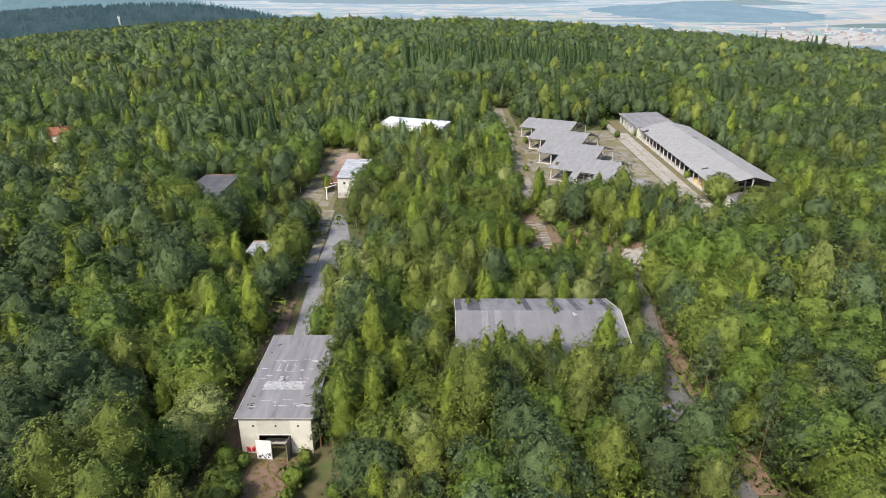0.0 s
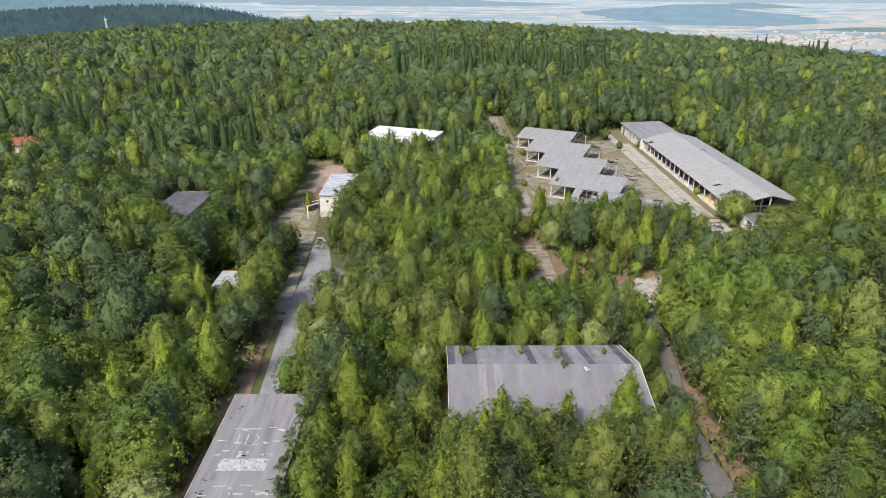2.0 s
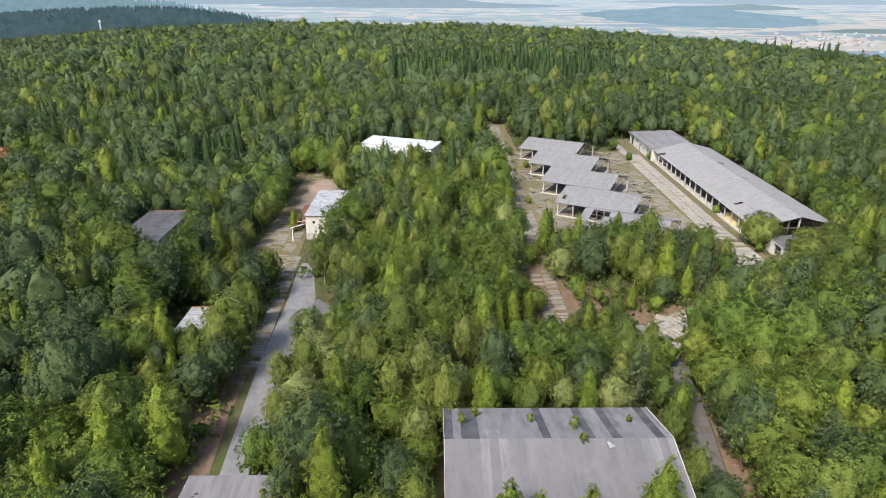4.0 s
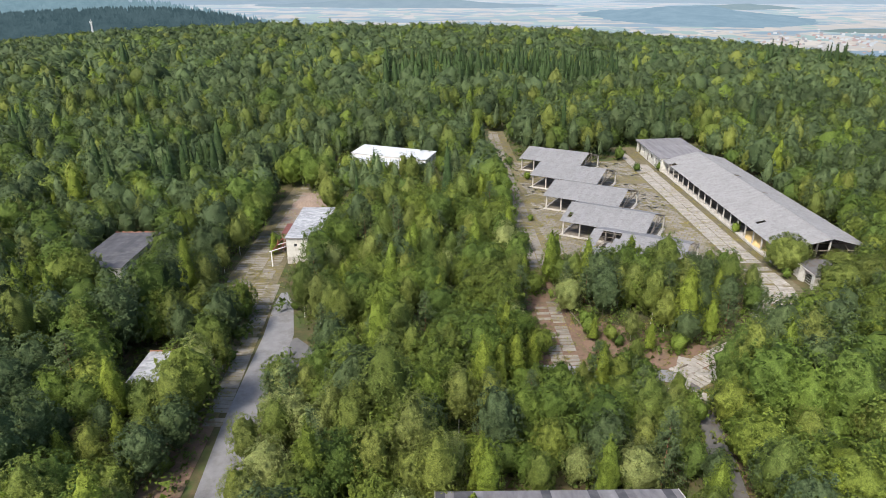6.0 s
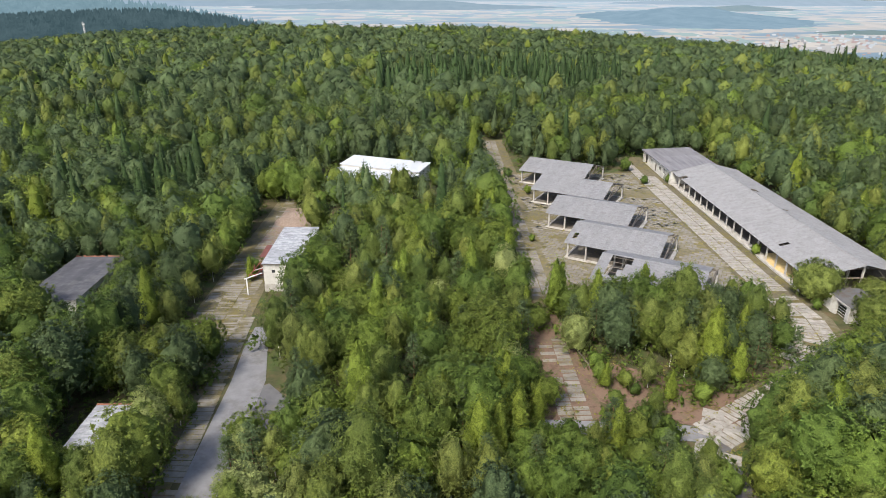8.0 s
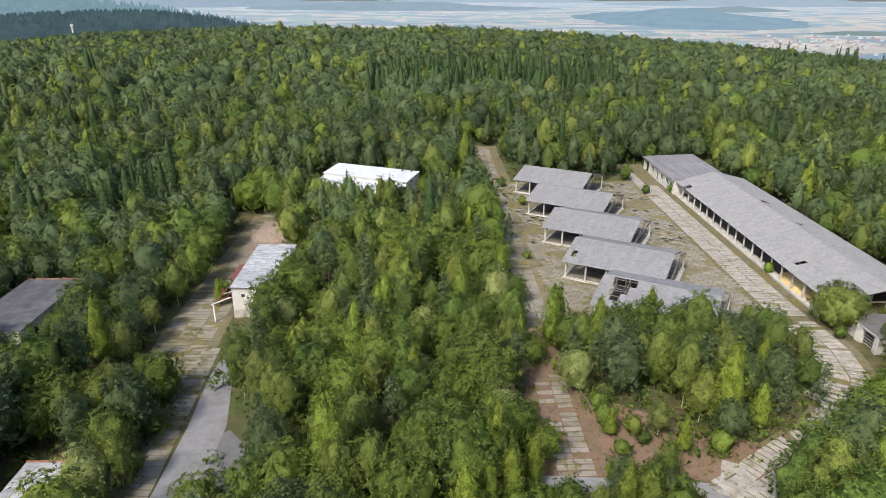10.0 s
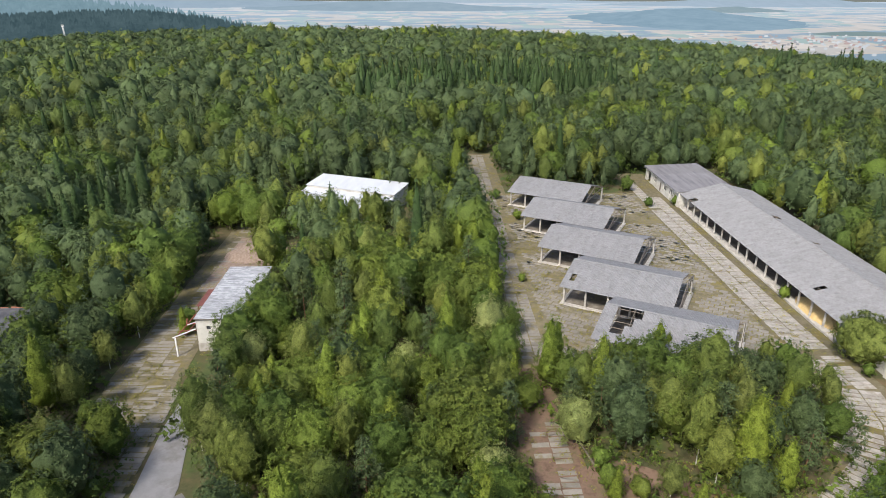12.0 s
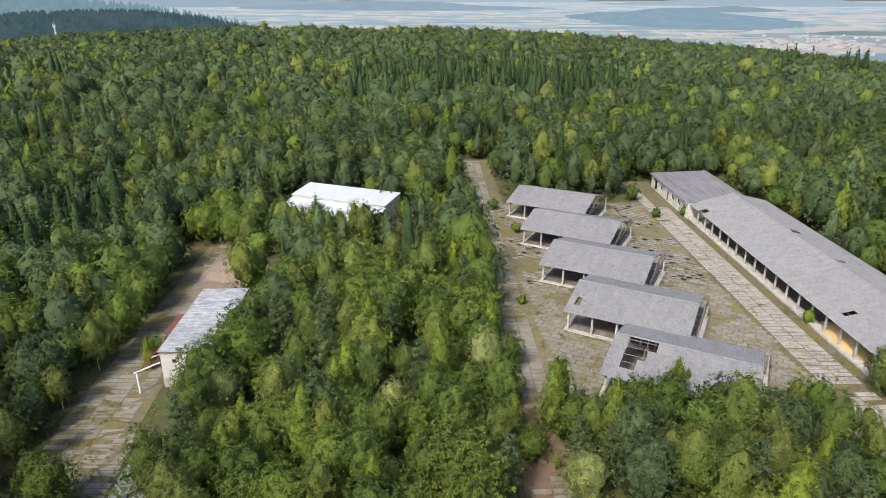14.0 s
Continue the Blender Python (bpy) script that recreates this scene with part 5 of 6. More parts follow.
def block():
    """The flat-roofed block at the end of the left road."""
    x0, x1, y0, y1, zt, zb = -29.9, -22.4, 173.8, 194.8, 6.05, -0.4
    e = thing("block", "flat-roofed white block with peeling silver roof felt", "building")
    part("front_wall", wall_with(bmesh.new(), "x", y0, 0.35, x0, x1, zb, zt - 0.15, [(-28.3, 4.0, -27.6, 4.7)]), M["white_wall"], e)
    part("side_wall", wall_with(bmesh.new(), "y", x0, 0.35, y0 + 0.35, y1, zb, zt - 0.15, [(178, 0.1, 180.6, 3.0), (184, 2.2, 186, 3.6), (188, 2.2, 190, 3.6)]), M["white_wall"], e)
    part("side_wall", boxes((x1 - 0.35, y0 + 0.35, zb, x1, y1, zt - 0.15)), M["white_wall"], e)
    part("rear_wall", boxes((x0 + 0.35, y1 - 0.35, zb, x1 - 0.35, y1, zt - 0.15)), M["white_wall"], e)
    part("plinth", boxes((x0 - 0.05, y0 - 0.06, zb, x1 + 0.05, y0 - 0.005, 1.6)), M["concrete"], e, "grey cement plinth")
    part("roof_deck", boxes((x0 - 0.25, y0 - 0.25, zt - 0.15, x1 + 0.25, y1 + 0.25, zt), bevel=0.03), M["wood"], e)
    for i in range(17):
        a = y0 - 0.24 + (y1 - y0 + 0.48) * i / 17
        part("roof_felt", boxes((x0 - 0.24, a, zt + 0.004 + 0.004 * (i % 2), x1 + 0.24, a + (y1 - y0 + 0.48) / 17 + 0.03, zt + 0.015 + 0.005 * (i % 2))), M["felt_pale"], e)
    part("pane", boxes((-28.3, y0 + 0.2, 4.0, -27.6, y0 + 0.22, 4.7)), M["glass"], e)
    for a, b in ((184, 186), (188, 190)):
        part("pane", boxes((x0 + 0.2, a, 2.2, x0 + 0.22, b, 3.6)), M["glass"], e)
    part("door", boxes((x0 + 0.15, 178.05, 0.1, x0 + 0.22, 180.55, 2.95)), M["wood"], e)
    # rusty canopy on the side
    c = thing("side_canopy", "rusty red sheet canopy beside the white block", "canopy")
    part("sheet", boxes((-33.2, 183.6, 3.4, -30.2, 190.4, 3.48), bevel=0.01), M["red_sheet"], c)
    for yy in (184, 187, 190):
        part("post", boxes((-33.1, yy - 0.06, -0.2, -32.98, yy + 0.06, 3.4)), M["rust"], c)
        part("rail", boxes((-33.2, yy - 0.05, 3.28, -30.2, yy + 0.05, 3.4)), M["rust"], c)
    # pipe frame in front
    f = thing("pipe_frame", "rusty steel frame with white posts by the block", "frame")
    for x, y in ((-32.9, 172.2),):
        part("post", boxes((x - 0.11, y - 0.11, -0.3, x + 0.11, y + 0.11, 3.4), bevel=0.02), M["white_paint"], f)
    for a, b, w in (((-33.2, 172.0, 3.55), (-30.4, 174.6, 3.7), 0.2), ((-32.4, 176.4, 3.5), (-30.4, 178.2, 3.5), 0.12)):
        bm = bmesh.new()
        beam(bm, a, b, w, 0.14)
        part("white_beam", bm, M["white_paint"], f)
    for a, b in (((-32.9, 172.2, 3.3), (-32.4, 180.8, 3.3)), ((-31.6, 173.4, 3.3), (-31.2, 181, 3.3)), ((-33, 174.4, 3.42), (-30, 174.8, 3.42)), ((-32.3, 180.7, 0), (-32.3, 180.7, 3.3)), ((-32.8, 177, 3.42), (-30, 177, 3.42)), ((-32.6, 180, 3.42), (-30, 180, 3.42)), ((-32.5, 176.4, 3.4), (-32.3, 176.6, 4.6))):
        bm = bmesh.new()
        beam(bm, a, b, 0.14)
        part("rusty_rail", bm, M["rust"], f)
    return e


block()


def rubble_mound():
    V, F = [], []
    nx, ny = 22, 18
    for j in range(ny):
        for i in range(nx):
            u, v = i / (nx - 1) * 2 - 1, j / (ny - 1) * 2 - 1
            h = max(0, 1 - (u * u + v * v)) * 2.3 * (1 + 0.5 * noise.noise(Vector((u * 3, v * 3, 5)))) + 0.12 * noise.noise(Vector((u * 11, v * 11, 1)))
            x, y = -30.5 + u * 6.5, 214 + v * 5.0
            V.append((x, y, g(x, y) + max(-0.1, h)))
    for j in range(ny - 1):
        for i in range(nx - 1):
            k = j * nx + i
            F.append((k, k + 1, k + nx + 1, k + nx))
    tagged(new("rubble_mound", from_arrays("rubble_mound", V, F, M["rubble"])), "mound of reddish earth rubble behind the block", "mound")


rubble_mound()


def flat_hut(name, label, x0, y0, x1, y1, zt, wall, roof, edge, holes_front=(), holes_side=()):
    e = thing(name, label, "building")
    zb = g((x0 + x1) / 2, (y0 + y1) / 2) - 0.5
    part("front_wall", wall_with(bmesh.new(), "x", y0, 0.3, x0, x1, zb, zt - 0.2, list(holes_front)), wall, e)
    part("rear_wall", boxes((x0 + 0.3, y1 - 0.3, zb, x1 - 0.3, y1, zt - 0.2)), wall, e)
    part("side_wall", boxes((x0, y0 + 0.3, zb, x0 + 0.3, y1, zt - 0.2)), wall, e)
    part("side_wall", wall_with(bmesh.new(), "y", x1 - 0.3, 0.3, y0 + 0.3, y1, zb, zt - 0.2, list(holes_side)), wall, e)
    part("roof_deck", boxes((x0 - 0.2, y0 - 0.2, zt - 0.2, x1 + 0.2, y1 + 0.2, zt)), M["concrete"], e)
    n = max(4, int((x1 - x0) / 1.0))
    for i in range(n):
        a = x0 - 0.19 + (x1 - x0 + 0.38) * i / n
        part("roof_felt", boxes((a, y0 - 0.19, zt + 0.004 + 0.004 * (i % 2), a + (x1 - x0 + 0.38) / n + 0.02, y1 + 0.19, zt + 0.015 + 0.005 * (i % 2))), roof, e)
    k = int((x1 - x0) / 0.5)
    for i in range(k):
        if rng.uniform() < 0.12:
            continue
        a = x0 - 0.2 + 0.5 * i
        part("coping_brick", boxes((a, y1 + 0.06, zt + 0.02, a + 0.47, y1 + 0.26, zt + rng.uniform(0.12, 0.24))), edge, e, "crumbling brick edge")
    for h in holes_side:
        part("window_frame", boxes((x1 - 0.2, h[0], h[1], x1 - 0.12, h[0] + 0.08, h[3]), (x1 - 0.2, h[2] - 0.08, h[1], x1 - 0.12, h[2], h[3]), (x1 - 0.2, (h[0] + h[2]) / 2 - 0.04, h[1], x1 - 0.12, (h[0] + h[2]) / 2 + 0.04, h[3])), M["white_paint"], e)
    return e


flat_hut("hut", "small hut with pale flat roof and brick edge", -42.1, 123.4, -35.4, 131.6, 3.2, M["white_wall"], M["felt_pale"], M["brick"], (), [(125.5, 0.9, 127, 2.2)])
flat_hut("ruin", "ruined white building with dark flat roof, empty windows", -69.5, 160.4, -59.6, 180.4, 5.0, M["white_wall"], M["felt_dark"], M["brick"], [(-67.5, 1.4, -65.5, 3.4), (-64, 0.6, -61.5, 3.4)], [(163, 1.6, 165.6, 3.8), (167.5, 1.6, 170, 3.8), (172, 1.6, 174.4, 3.8), (176, 0.6, 178.2, 3.8)])
flat_hut("low_ruin", "low crumbling concrete shelter with pale broken roof", 23.8, 69.4, 31.4, 72.4, 2.3, M["concrete"], M["felt"], M["brick"])


def annex():
    e = thing("annex", "small concrete store with white double doors standing open", "store")
    x0, x1, y0, y1 = 75.7, 82.0, 155.2, 162.6
    zb, zt = g(76, 158) - 0.4, 5.0
    part("front_wall", wall_with(bmesh.new(), "y", x0, 0.3, y0, y1, zb, zt - 0.25, [(156.2, zb + 0.3, 158.8, 4.5)]), M["white_wall"], e)
    part("side_wall", boxes((x0 + 0.3, y0, zb, x1, y0 + 0.3, zt - 0.25)), M["white_wall"], e)
    part("side_wall", boxes((x0 + 0.3, y1 - 0.3, zb, x1, y1, zt - 0.25)), M["white_wall"], e)
    part("rear_wall", boxes((x1 - 0.3, y0 + 0.3, zb, x1, y1 - 0.3, zt - 0.25)), M["white_wall"], e)
    part("roof_deck", boxes((x0 - 0.3, y0 - 0.3, zt - 0.25, x1 + 0.3, y1 + 0.3, zt), bevel=0.03), M["track"], e)
    part("fascia", boxes((x0 - 0.36, y0 - 0.3, zt - 0.22, x0 - 0.31, y1 + 0.3, zt + 0.05)), M["concrete"], e, "pale concrete lintel edge")
    for y, a in ((156.1, 258), (158.85, 104)):
        d = part("door_leaf", boxes((0, -0.04, 0.05, 1.25, 0.04, 2.9), (0.1, -0.06, 1.5, 1.15, 0.06, 1.62)), M["white_wall"], e, "white metal door leaf")
        d.matrix_basis = pose(x0 - 0.05, y, zb + 0.4, 0, 0, a)
    part("lattice", boxes(*[(x0 + 0.35, 156.2, zb + 0.6 + 0.5 * k, x0 + 0.4, 158.8, zb + 0.66 + 0.5 * k) for k in range(6)]), M["steel"], e)
    return e


annex()


def white_hall():
    """The white hall behind the middle wood: a tall and a low strip of roof."""
    e = thing("white_hall", "long white sheet-roofed hall behind the trees", "hall", pose(-21.0, 256.2, g(-10, 250), 0, 0, -23.5))
    L = 26.5
    zt = 8.3 - g(-10, 250)
    part("wall", boxes((0.3, -8.6, -0.6, L - 0.3, -8.3, zt - 0.9)), M["white_wall"], e)
    part("wall", boxes((0.3, -0.3, -0.6, L - 0.3, 0, zt - 0.2)), M["white_wall"], e)
    for x in (0.3, L - 0.6):
        part("end_wall", boxes((x, -8.3, -0.6, x + 0.3, -0.3, zt - 1.0)), M["white_wall"], e)
    n = 24
    for i in range(n):
        a = L * i / n
        b = L * (i + 1) / n + 0.02
        for y0, z0, y1, z1, nm in ((-8.8, zt - 0.85, 0.2, zt, "roof_panel"), (-17.0, zt - 3.0, -8.2, zt - 1.5, "low_roof_panel")):
            bm = bmesh.new()
            up = 0.012 * (i % 2)
            vs = [bm.verts.new(v) for v in ((a, y0, z0 + up), (b, y0, z0 + up), (b, y1, z1 + up), (a, y1, z1 + up))]
            bm.faces.new(vs)
            ex = bmesh.ops.extrude_face_region(bm, geom=list(bm.faces))
            bmesh.ops.translate(bm, vec=(0, 0, -0.12), verts=[v for v in ex["geom"] if isinstance(v, bmesh.types.BMVert)])
            box(bm, a, y0, z0, a + 0.001 + 0.05, y0 + 0.01, z0 + 0.02)
            bmesh.ops.recalc_face_normals(bm, faces=bm.faces)
            part(nm, bm, M["white_roof"], e)
    part("low_wall", boxes((0.4, -16.8, -0.6, L - 0.4, -16.5, zt - 3.1)), M["white_wall"], e)
    for x in (0.4, L - 0.7):
        part("low_end_wall", boxes((x, -16.5, -0.6, x + 0.3, -8.7, zt - 2.9)), M["white_wall"], e)


white_hall()


def red_house():
    e = thing("house", "house with a red tiled roof among the trees", "house", pose(-158, 236.5, g(-150, 236), 0, 0, 14))
    W, D = 20, 9
    z = 6.6 - g(-150, 236)
    part("wall", boxes((0.4, 0.4, -0.6, W - 0.4, D - 0.4, z - 2.4)), M["cream"], e)
    for s in (0, 1):
        for r in range(6):
            bm = bmesh.new()
            y0, y1 = (D / 2) * r / 6, (D / 2) * (r + 1) / 6 + 0.06
            z0, z1 = z - 2.5 + 2.5 * r / 6 + 0.03, z - 2.5 + 2.5 * (r + 1) / 6
            ys = (y0, y1) if not s else (D - y0, D - y1)
            for i in range(40):
                a = W * i / 40
                vs = [bm.verts.new(v) for v in ((a, ys[0], z0 + 0.03), (a + 0.24, ys[0], z0 + 0.07), (a + 0.5, ys[0], z0 + 0.03), (a + 0.5, ys[1], z1 + 0.03), (a + 0.24, ys[1], z1 + 0.07), (a, ys[1], z1 + 0.03))]
                bm.faces.new((vs[0], vs[1], vs[4], vs[5])), bm.faces.new((vs[1], vs[2], vs[3], vs[4]))
            part("tile_course", bm, M["tile_red"], e)
    part("chimney", boxes((W * 0.6, D / 2 - 0.4, z - 0.8, W * 0.6 + 0.7, D / 2 + 0.4, z + 1.0)), M["brick"], e)


red_house()


# concrete poles beside the hall, mast on the far hill
for x, y, h in ((25.9, 75.9, 6.2), (31.4, 78.6, 5.6), (22.4, 80.0, 5.0)):
    bm = bmesh.new()
    bmesh.ops.create_cone(bm, cap_ends=True, segments=10, radius1=0.2, radius2=0.14, depth=h + 0.5, matrix=Matrix.Translation((x, y, g(x, y) + h / 2 - 0.25)))
    box(bm, x - 0.22, y - 0.1, g(x, y) + h - 0.1, x + 0.22, y + 0.1, g(x, y) + h + 0.05)
    tagged(part("concrete_pole", bm, M["concrete"]), "pale concrete pole standing among trees", "pole")


def mast(x, y):
    e = thing("mast", "white lattice transmitter mast beyond the wood", "mast", pose(x, y, -51))
    H = 65
    bm = bmesh.new()
    for sx in (-1, 1):
        for sy in (-1, 1):
            beam(bm, (1.4 * sx, 1.4 * sy, 0), (0.7 * sx, 0.7 * sy, H), 0.3)
    part("leg_frame", bm, M["white_paint"], e)
    bm = bmesh.new()
    for k in range(26):
        z0, z1 = H * k / 26, H * (k + 1) / 26
        w0, w1 = 1.4 - 0.7 * k / 26, 1.4 - 0.7 * (k + 1) / 26
        for s in (-1, 1):
            beam(bm, (-w0, s * w0, z0), (w1, s * w1, z1), 0.25), beam(bm, (s * w0, w0, z0), (s * w1, -w1, z1), 0.25)
    part("bracing", bm, M["white_paint"], e)
    part("head", boxes((-1.5, -1.5, H - 1, 1.5, 1.5, H + 0.2), (-1.9, -0.3, H, -1.2, 0.3, H + 2.6), (1.2, -0.3, H, 1.9, 0.3, H + 2.2), (-0.12, -0.12, H, 0.12, 0.12, H + 5.5), bevel=0.05), M["steel"], e)


mast(-533, 1108)


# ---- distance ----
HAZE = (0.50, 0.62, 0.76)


def ramp_colour(n, l, stops, fac):
    r = n.new("ShaderNodeValToRGB")
    r.color_ramp.interpolation = "CONSTANT"
    while len(r.color_ramp.elements) < len(stops):
        r.color_ramp.elements.new(0.5)
    for i, (p, c) in enumerate(stops):
        r.color_ramp.elements[i].position, r.color_ramp.elements[i].color = p, (*c, 1)
    l.new(fac, r.inputs[0])
    return r.outputs[0]


def valley_colour(n, l):
    """Fields, woods and villages, with haze painted in: paler and bluer the farther off."""
    geo = n.new("ShaderNodeNewGeometry")
    mp = n.new("ShaderNodeMapping")
    mp.inputs["Scale"].default_value = (0.0130, 0.0085, 0)
    l.new(geo.outputs["Position"], mp.inputs[0])
    v = n.new("ShaderNodeTexVoronoi")
    v.distance = "CHEBYCHEV"
    v.inputs["Scale"].default_value, v.inputs["Randomness"].default_value = 1.0, 0.85
    l.new(mp.outputs[0], v.inputs["Vector"])
    sep = n.new("ShaderNodeSeparateColor")
    l.new(v.outputs["Color"], sep.inputs[0])
    fields = ramp_colour(n, l, [(0, (0.22, 0.30, 0.27)), (0.2, (0.41, 0.35, 0.29)), (0.42, (0.46, 0.39, 0.33)), (0.6, (0.25, 0.32, 0.30)), (0.74, (0.37, 0.34, 0.31)), (0.88, (0.50, 0.44, 0.38))], sep.outputs[0])
    t = n.new("ShaderNodeTexNoise")
    t.inputs["Scale"].default_value, t.inputs["Detail"].default_value, t.inputs["Roughness"].default_value = 0.9, 7, 0.62
    mp2 = n.new("ShaderNodeMapping")
    mp2.inputs["Scale"].default_value = (0.0034, 0.0085, 0)
    l.new(geo.outputs["Position"], mp2.inputs[0])
    l.new(mp2.outputs[0], t.inputs["Vector"])
    woods = n.new("ShaderNodeValToRGB")
    woods.color_ramp.elements[0].position, woods.color_ramp.elements[1].position = 0.51, 0.55
    l.new(t.outputs[0], woods.inputs[0])
    mx = n.new("ShaderNodeMix")
    mx.data_type = "RGBA"
    l.new(woods.outputs[0], mx.inputs[0])
    l.new(fields, mx.inputs[6])
    mx.inputs[7].default_value = (0.14, 0.21, 0.27, 1)
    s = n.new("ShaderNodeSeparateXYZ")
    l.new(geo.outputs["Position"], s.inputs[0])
    # haze blended into the colour, stronger with distance
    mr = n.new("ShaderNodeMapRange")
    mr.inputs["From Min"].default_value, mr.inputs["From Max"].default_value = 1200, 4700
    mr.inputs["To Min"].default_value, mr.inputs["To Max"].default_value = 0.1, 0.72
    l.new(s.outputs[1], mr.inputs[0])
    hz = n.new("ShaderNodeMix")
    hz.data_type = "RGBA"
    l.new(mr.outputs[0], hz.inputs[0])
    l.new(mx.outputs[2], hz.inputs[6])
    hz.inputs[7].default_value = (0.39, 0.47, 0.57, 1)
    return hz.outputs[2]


def hill_colour(a, b, scale):
    def build(n, l):
        geo = n.new("ShaderNodeNewGeometry")
        t = n.new("ShaderNodeTexNoise")
        t.inputs["Scale"].default_value, t.inputs["Detail"].default_value, t.inputs["Roughness"].default_value = scale, 9, 0.7
        l.new(geo.outputs["Position"], t.inputs["Vector"])
        r = n.new("ShaderNodeValToRGB")
        r.color_ramp.elements[0].position, r.color_ramp.elements[1].position = 0.35, 0.65
        r.color_ramp.elements[0].color, r.color_ramp.elements[1].color = (*a, 1), (*b, 1)
        l.new(t.outputs[0], r.inputs[0])
        return r.outputs[0]
    return build


def sheet(name, xs, ys, zfun, material, label):
    X, Y = np.meshgrid(xs, ys)
    Z = zfun(X, Y)
    nx, ny = len(xs), len(ys)
    i = (np.arange(ny - 1)[:, None] * nx + np.arange(nx - 1)[None]).ravel()
    me = from_arrays(name, np.stack([X.ravel(), Y.ravel(), Z.ravel()], 1), np.stack([i, i + 1, i + nx + 1, i + nx], 1), material)
    me.shade_smooth()
    return tagged(new(name, me), label, "backdrop", "", "structure")


def bumps(X, Y, k, seed):
    return np.array([noise.noise(Vector((x * k, y * k, seed))) for x, y in zip(X.ravel(), Y.ravel())]).reshape(X.shape)


def valley_z(X, Y):
    return -95 + (Y - 1300) / 3500 * 128


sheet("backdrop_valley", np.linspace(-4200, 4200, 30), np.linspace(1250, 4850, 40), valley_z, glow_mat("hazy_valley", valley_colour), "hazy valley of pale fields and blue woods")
# (centre x, y, half width, half depth, height above the valley, colours with haze mixed in)
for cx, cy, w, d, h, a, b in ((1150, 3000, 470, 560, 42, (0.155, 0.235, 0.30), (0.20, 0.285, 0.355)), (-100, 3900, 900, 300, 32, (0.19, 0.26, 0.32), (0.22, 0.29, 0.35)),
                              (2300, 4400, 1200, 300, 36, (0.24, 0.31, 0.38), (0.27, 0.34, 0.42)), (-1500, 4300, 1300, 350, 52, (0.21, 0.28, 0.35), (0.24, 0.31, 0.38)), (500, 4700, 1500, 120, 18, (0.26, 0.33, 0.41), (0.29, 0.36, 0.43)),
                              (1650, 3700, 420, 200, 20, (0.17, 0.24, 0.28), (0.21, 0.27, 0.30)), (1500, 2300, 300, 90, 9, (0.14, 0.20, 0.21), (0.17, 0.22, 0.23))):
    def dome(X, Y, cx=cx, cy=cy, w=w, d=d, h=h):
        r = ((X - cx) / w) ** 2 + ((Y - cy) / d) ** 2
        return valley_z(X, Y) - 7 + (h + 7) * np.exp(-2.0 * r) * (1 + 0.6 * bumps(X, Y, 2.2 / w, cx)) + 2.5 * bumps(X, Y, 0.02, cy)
    sheet("backdrop_hill", np.linspace(cx - w * 1.5, cx + w * 1.5, 90), np.linspace(cy - d * 1.3, cy + d * 1.3, 30), dome, glow_mat("haze_blue_hill", hill_colour(a, b, 0.012)), "distant blue wooded hill in haze")


# ---- wooded hills on the left ----
def wooded_hill(name, cx, cy, w, d, h, zb, a, b, label, trees, tree_h, skew=0.0):
    X, Y = np.meshgrid(np.linspace(cx - w * skew, cx + w, 60), np.linspace(cy - d, cy + d, 24))

    def zf(X, Y):
        u = np.where(X > cx, (X - cx) / w, (X - cx) / (w * skew))
        return zb + h * np.clip(1 - np.abs(u) ** 1.7 - ((Y - cy) / d) ** 2, -0.2, 1)

    V = [np.stack([X.ravel(), Y.ravel(), zf(X, Y).ravel()], 1)]
    i = (np.arange(23)[:, None] * 60 + np.arange(59)[None]).ravel()
    F = [np.stack([i, i + 1, i + 61], 1), np.stack([i, i + 61, i + 60], 1)]
    rg = np.random.default_rng(11)
    tx, ty = rg.uniform(cx - w * min(skew, 1.2), cx + w, trees), rg.uniform(cy - d, cy + d * 0.2, trees)
    tz = zf(tx, ty)
    th, tr = tree_h * rg.uniform(0.6, 1.25, trees), tree_h * rg.uniform(0.22, 0.4, trees)
    k = len(V[0])
    ang = np.arange(5) * 2 * np.pi / 5
    for ring, (rr, zz) in enumerate(((1.0, 0.05), (0.62, 0.6))):
        V.append(np.stack([tx[:, None] + tr[:, None] * rr * np.cos(ang), ty[:, None] + tr[:, None] * rr * np.sin(ang), (tz + th * zz)[:, None] + 0 * ang], 2).reshape(-1, 3))
    V.append(np.stack([tx, ty, tz + th], 1))
    n = trees
    b0, b1, tip = k + np.arange(n) * 5, k + 5 * n + np.arange(n) * 5, k + 10 * n + np.arange(n)
    for j in range(5):
        q = (j + 1) % 5
        F.append(np.stack([b0 + j, b0 + q, b1 + q], 1)), F.append(np.stack([b0 + j, b1 + q, b1 + j], 1)), F.append(np.stack([b1 + j, b1 + q, tip], 1))
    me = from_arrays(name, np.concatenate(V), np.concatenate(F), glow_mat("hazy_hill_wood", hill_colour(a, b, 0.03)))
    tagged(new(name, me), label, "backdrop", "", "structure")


# both hills glow in colours that already hold their blue haze
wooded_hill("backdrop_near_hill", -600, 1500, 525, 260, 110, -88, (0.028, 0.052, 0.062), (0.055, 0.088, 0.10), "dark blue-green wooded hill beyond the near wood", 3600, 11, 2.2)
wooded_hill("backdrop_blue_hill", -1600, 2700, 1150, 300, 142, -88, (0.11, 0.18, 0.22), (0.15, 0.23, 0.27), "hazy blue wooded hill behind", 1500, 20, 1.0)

# a town of pale houses far in the valley
_rg = np.random.default_rng(21)


